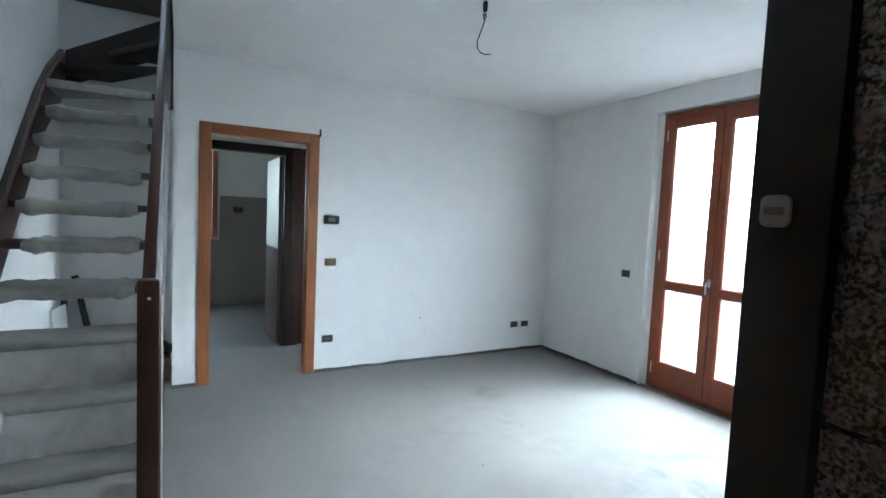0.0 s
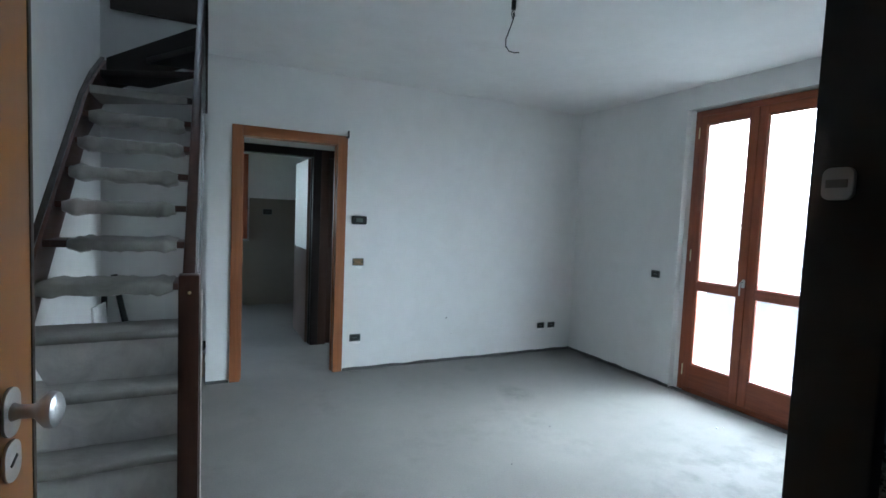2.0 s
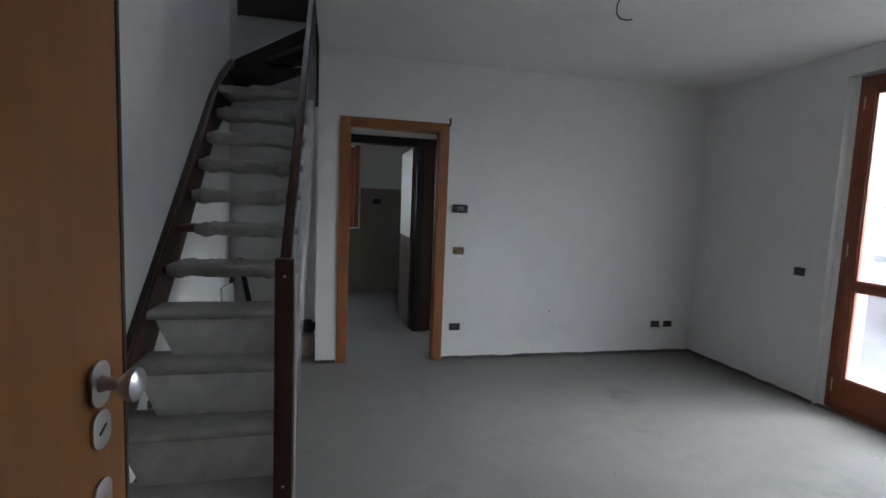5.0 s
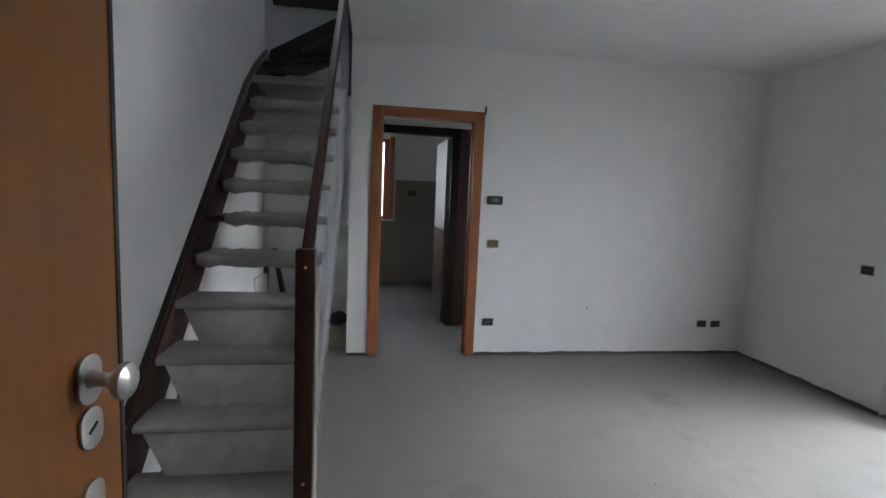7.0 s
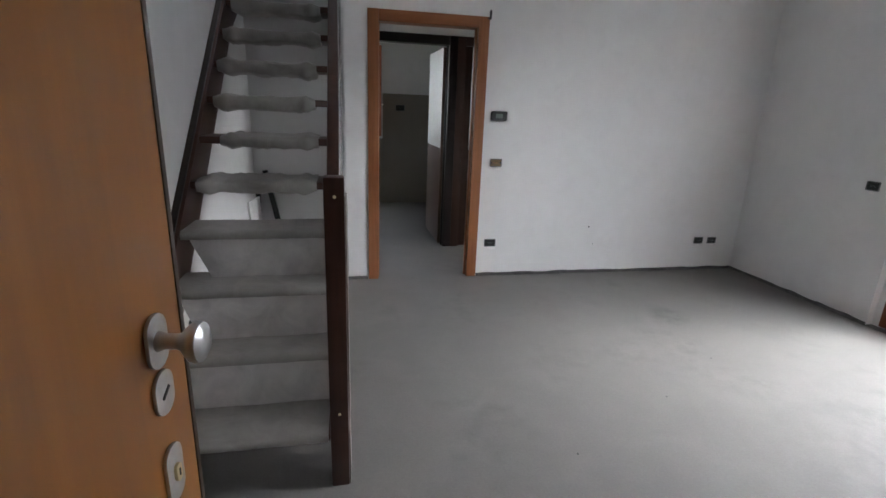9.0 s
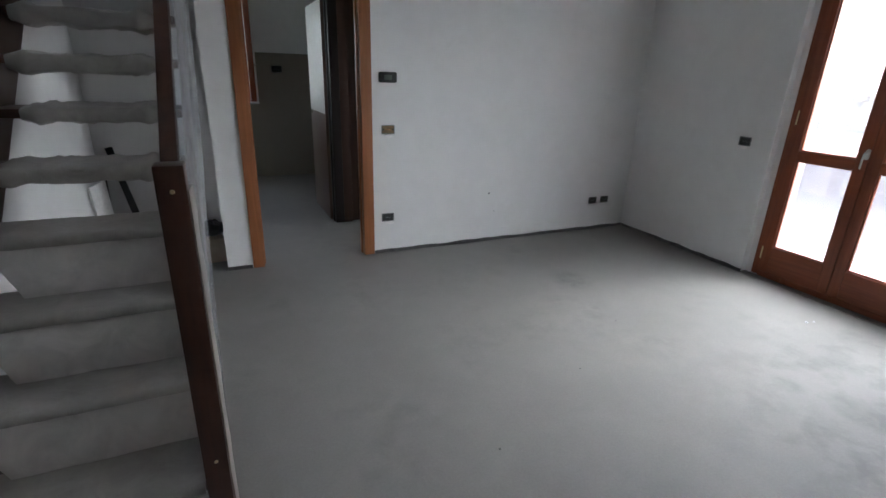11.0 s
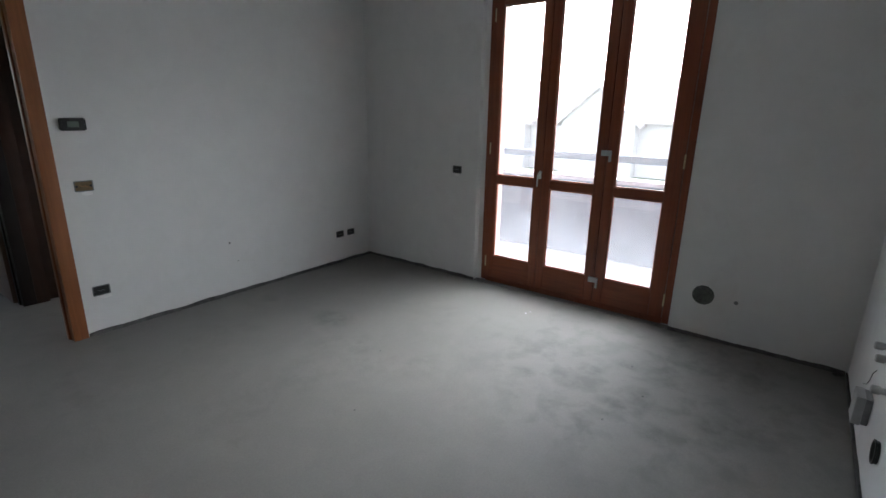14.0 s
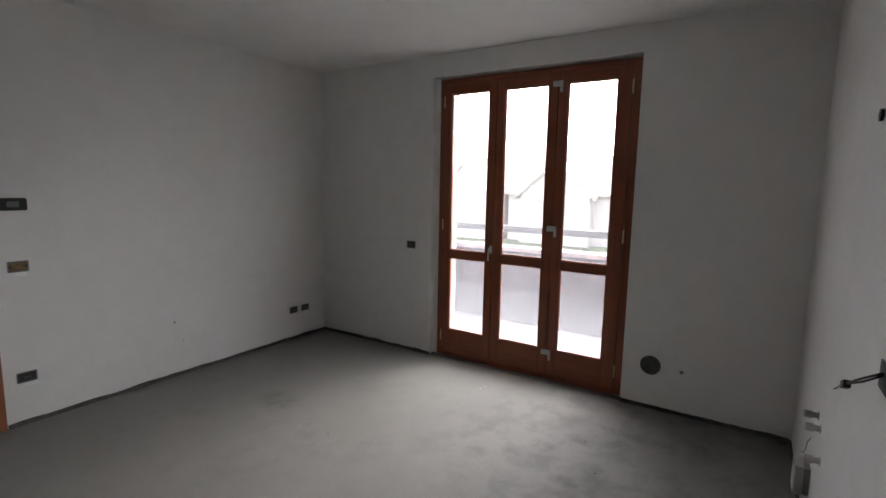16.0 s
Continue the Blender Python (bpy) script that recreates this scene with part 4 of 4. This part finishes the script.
# lamp wire in the ceiling
lw = thing("lamp_wire", "loose black lamp wire hanging from the ceiling", "wire", pose(-2.312, -2.05, H))
bm = N()
lathe(bm, [(0, -0.052), (0.011, -0.052), (0.013, -0.045), (0.013, -0.0005), (0, -0.0005)], None, 14)
part("terminal_block", bm, M_BLACKP, lw)
bm = N()
pts = [(0, 0, -0.045), (-0.012, 0, -0.075), (-0.004, 0, -0.1), (0.011, 0, -0.085), (0.004, 0, -0.062)]
tube(bm, pts, 0.003, 7)
part("wire_loop", bm, M_BLACKP, lw)
bm = N()
tube(bm, [(0.0, 0, -0.07), (0.002, 0, -0.1), (-0.016, 0.004, -0.16), (-0.038, 0.006, -0.218), (-0.037, 0.004, -0.258), (-0.018, 0, -0.282), (0.014, -0.004, -0.287), (0.045, -0.006, -0.28)], 0.0032, 7)
part("wire", bm, M_BLACKP, lw)

# kitchen connections in the entrance wall
kc = thing("kitchen_cable", "thin grey electric cable with a black connector", "cable")
bm = N()
box(bm, -2.11, -2.005, YS + 0.0006, YS + 0.006, 1.085, 1.16, 0.002)
part("back_box", bm, M_BLACKP, kc)
for s in (-0.002, 0.003):
    bm = N()
    tube(bm, [(-2.05, YS + 0.004, 1.13 + s), (-2.065, YS + 0.02, 1.127 + s * 1.5), (-2.03, YS + 0.04, 1.1 + s * 2), (-1.98, YS + 0.054, 1.073 + s), (-1.95, YS + 0.06, 1.058 + s * 0.5)], 0.0032, 7)
    part("cable", bm, M_BLACKP, kc)
bm = N()
box(bm, -0.026, 0.026, -0.009, 0.009, -0.011, 0.011, 0.003)
bmesh.ops.transform(bm, matrix=pose(-1.93, YS + 0.06, 1.049, 0, 23, 0), verts=list(bm.verts))
part("connector", bm, M_BLACKP, kc, "black terminal connector")
bm = N()
tube(bm, [(-1.91, YS + 0.06, 1.041), (-1.86, YS + 0.062, 1.018), (-1.8, YS + 0.06, 0.992), (-1.74, YS + 0.058, 0.968)], 0.0026, 6)
part("core", bm, M_BLACKP, kc)
bm = N()
tube(bm, [(-1.91, YS + 0.06, 1.038), (-1.885, YS + 0.066, 1.02), (-1.87, YS + 0.066, 1.012)], 0.003, 6)
part("core", bm, M_WHITEP, kc)
bm = N()
lathe(bm, [(0, 0.0006), (0.02, 0.0006), (0.02, 0.01), (0, 0.012)], None, 16)
ob = tagged(finish("pipe_plug", bm, M_BLACKP, 40), "round dark plug high on the entrance wall", "plug")
ob.matrix_world = pose(-1.57, YS, 1.845, -90, 0, 0)


def wall_pipe(x, z, label, h=0.05):
    t = thing("water_pipe", label, "pipe", pose(x, YS, z, -90, 0, 0), group="water pipes")
    b = N()
    lathe(b, [(0, 0.0006), (0.021, 0.0006), (0.02, 0.004), (0.0135, 0.005), (0.0135, h * 0.5), (0, h * 0.5)], None, 18)
    part("stub", b, M_LATCH, t)
    b = N()
    lathe(b, [(0.013, h * 0.45), (0.018, h * 0.45), (0.018, h - 0.004), (0.014, h), (0, h)], None, 12)
    part("cap", b, M_LATCH, t, "pale plastic cap")
    return t


for x, z in ((-1.02, 0.598), (-1.12, 0.578), (-1.207, 0.472)):
    wall_pipe(x, z, "short capped water pipe stub in the kitchen wall", 0.056)
dp = thing("drain_pipe", "dark waste pipe stub low in the kitchen wall", "pipe", pose(-1.34, YS, 0.265, -90, 0, 0))
bm = N()
lathe(bm, [(0, 0.0006), (0.046, 0.0006), (0.046, 0.011), (0.05, 0.012), (0.05, 0.018), (0.042, 0.018), (0.041, 0.006), (0, 0.006)], None, 24)
part("socket", bm, M_BLACKP, dp)
ib = thing("inspection_box", "pale plastic box half set into the kitchen wall", "box")
bm = N()
box(bm, -1.0, -0.88, YS + 0.026, YS + 0.062, 0.186, 0.328, 0.006)
part("body", bm, M_LATCH, ib)
bm = N()
box(bm, -0.997, -0.883, YS + 0.0006, YS + 0.0258, 0.192, 0.322, 0.003)
part("collar", bm, plain("mid_grey_plastic", (0.3, 0.3, 0.29), 0.55), ib, "dark grey collar against the plaster")
bm = N()
tube(bm, [(-0.86, YS + 0.001, 0.42), (-0.865, YS + 0.012, 0.4), (-0.862, YS + 0.016, 0.36), (-0.84, YS + 0.02, 0.33), (-0.82, YS + 0.03, 0.322)], 0.0018, 6)
tagged(finish("loose_wire", bm, M_GREYP, 40), "thin loose dark wire end in the kitchen wall", "wire")

# crumbs of plaster and cement on the screed
for k, (x, y, s) in enumerate(((-0.418, -2.167, 0.009), (-0.36, -2.18, 0.006), (-2.87, -2.42, 0.006), (-2.17, -2.06, 0.005), (-1.42, -3.14, 0.006), (-0.75, -3.1, 0.007), (-1.6, -1.703, 0.005), (-1.06, -3.25, 0.006), (-0.03, -4.165, 0.026), (-0.045, -4.14, 0.018))):
    bm = N()
    bmesh.ops.create_icosphere(bm, subdivisions=2, radius=s)
    for v in bm.verts:
        v.co *= 1 + 0.4 * noise.noise(v.co * 90 + Vector((k, 0, 0)))
        v.co.z = max(0, v.co.z * 0.5 + s * 0.3)
    ob = tagged(finish("plaster_crumb", bm, M_COPE if k < 2 else M_FOAM, 60), "small crumb of building rubble on the screed", "rubble", "crumbs on the floor")
    ob.matrix_world = pose(x, y, 0)

# ---- balcony and distance ----
bm = N()
box(bm, 0.0, 0.36, -3.11, -1.45, -0.2, 0.0)
structure("window_sill", bm, M_COPE, "pale stone threshold of the balcony window", "sill")
bm = N()
box(bm, 0.361, 1.75, -7, 4, -0.22, -0.03)
structure("floor_balcony", bm, M_TILE, "pale tiled balcony floor", "floor")
bm = N()
box(bm, 1.6, 1.75, -7, 4, -0.03, 0.83)
structure("wall_parapet", bm, M_CONC, "grey concrete balcony parapet", "parapet")
bm = N()
box(bm, 1.56, 1.79, -7, 4, 0.8301, 0.88, 0.008)
structure("trim_coping", bm, M_COPE, "pale stone coping on the parapet", "coping")
br = thing("balcony_rail", "grey steel rail on the balcony parapet", "railing")
bm = N()
box(bm, 1.65, 1.7, -7, 4, 1.05, 1.13, 0.008)
part("top_bar", bm, M_RAIL, br)
for y in (-6.5, -4.6, -3.2, 0.9, 2.6):
    bm = N()
    box(bm, 1.66, 1.69, y - 0.02, y + 0.02, 0.88, 1.0495, 0.003)
    part("post", bm, M_RAIL, br)

bm = N()
box(bm, -400, 900, -700, 700, -3.9, -3.6)
structure("ground", bm, M_GROUND, "grass and gardens below the balcony", "ground")


def terrace_house(y0, y1, gables):
    t = thing("terrace_house", "rendered terrace house with gabled roof, paled by painted haze", "house", group="terrace houses")
    b = N()
    box(b, 40, 50, y0, y1, -3.6, 1.0)
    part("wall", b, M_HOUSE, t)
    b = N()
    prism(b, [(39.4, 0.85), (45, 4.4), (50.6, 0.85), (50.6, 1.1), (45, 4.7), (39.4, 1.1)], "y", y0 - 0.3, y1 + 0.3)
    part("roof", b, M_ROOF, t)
    for gy, w, apex in gables:
        b = N()
        prism(b, [(gy - w, -3.6), (gy + w, -3.6), (gy + w, 1.0), (gy, apex - 0.2), (gy - w, 1.0)], "x", 38.6, 41.5)
        part("gable_wall", b, M_HOUSE, t)
        b = N()
        for s in (-1, 1):
            prism(b, [(gy, apex), (gy, apex - 0.28), (gy + s * (w + 0.45), 0.5), (gy + s * (w + 0.45), 0.78)], "x", 38.2, 44)
        part("gable_roof", b, M_ROOF, t)
        for dy in (-0.75, 0.75):
            win(t, 38.57, gy + dy, 0.2, 0.45, 0.75)
            win(t, 38.57, gy + dy * 1.3, -2.3, 0.6, 0.95)
    k = y0 + 1.5
    while k < y1 - 1:
        if all(abs(k - g[0]) > g[1] + 1 for g in gables):
            win(t, 39.97, k, -2.3, 0.7, 0.9)
        k += 2.3
    return t


def win(t, x, y, z, w, h):
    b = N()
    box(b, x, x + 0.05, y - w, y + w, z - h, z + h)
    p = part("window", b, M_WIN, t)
    b = N()
    box(b, x - 0.03, x - 0.002, y - 0.04, y + 0.04, z - h, z + h)
    part("mullion", b, M_WHITEP, p)


# panes almost as pale as the walls, haze painted into them too
M_WIN = plain("hazed_window_glass", (0.53, 0.5, 0.495), 0.7, 0.0, 0.1)
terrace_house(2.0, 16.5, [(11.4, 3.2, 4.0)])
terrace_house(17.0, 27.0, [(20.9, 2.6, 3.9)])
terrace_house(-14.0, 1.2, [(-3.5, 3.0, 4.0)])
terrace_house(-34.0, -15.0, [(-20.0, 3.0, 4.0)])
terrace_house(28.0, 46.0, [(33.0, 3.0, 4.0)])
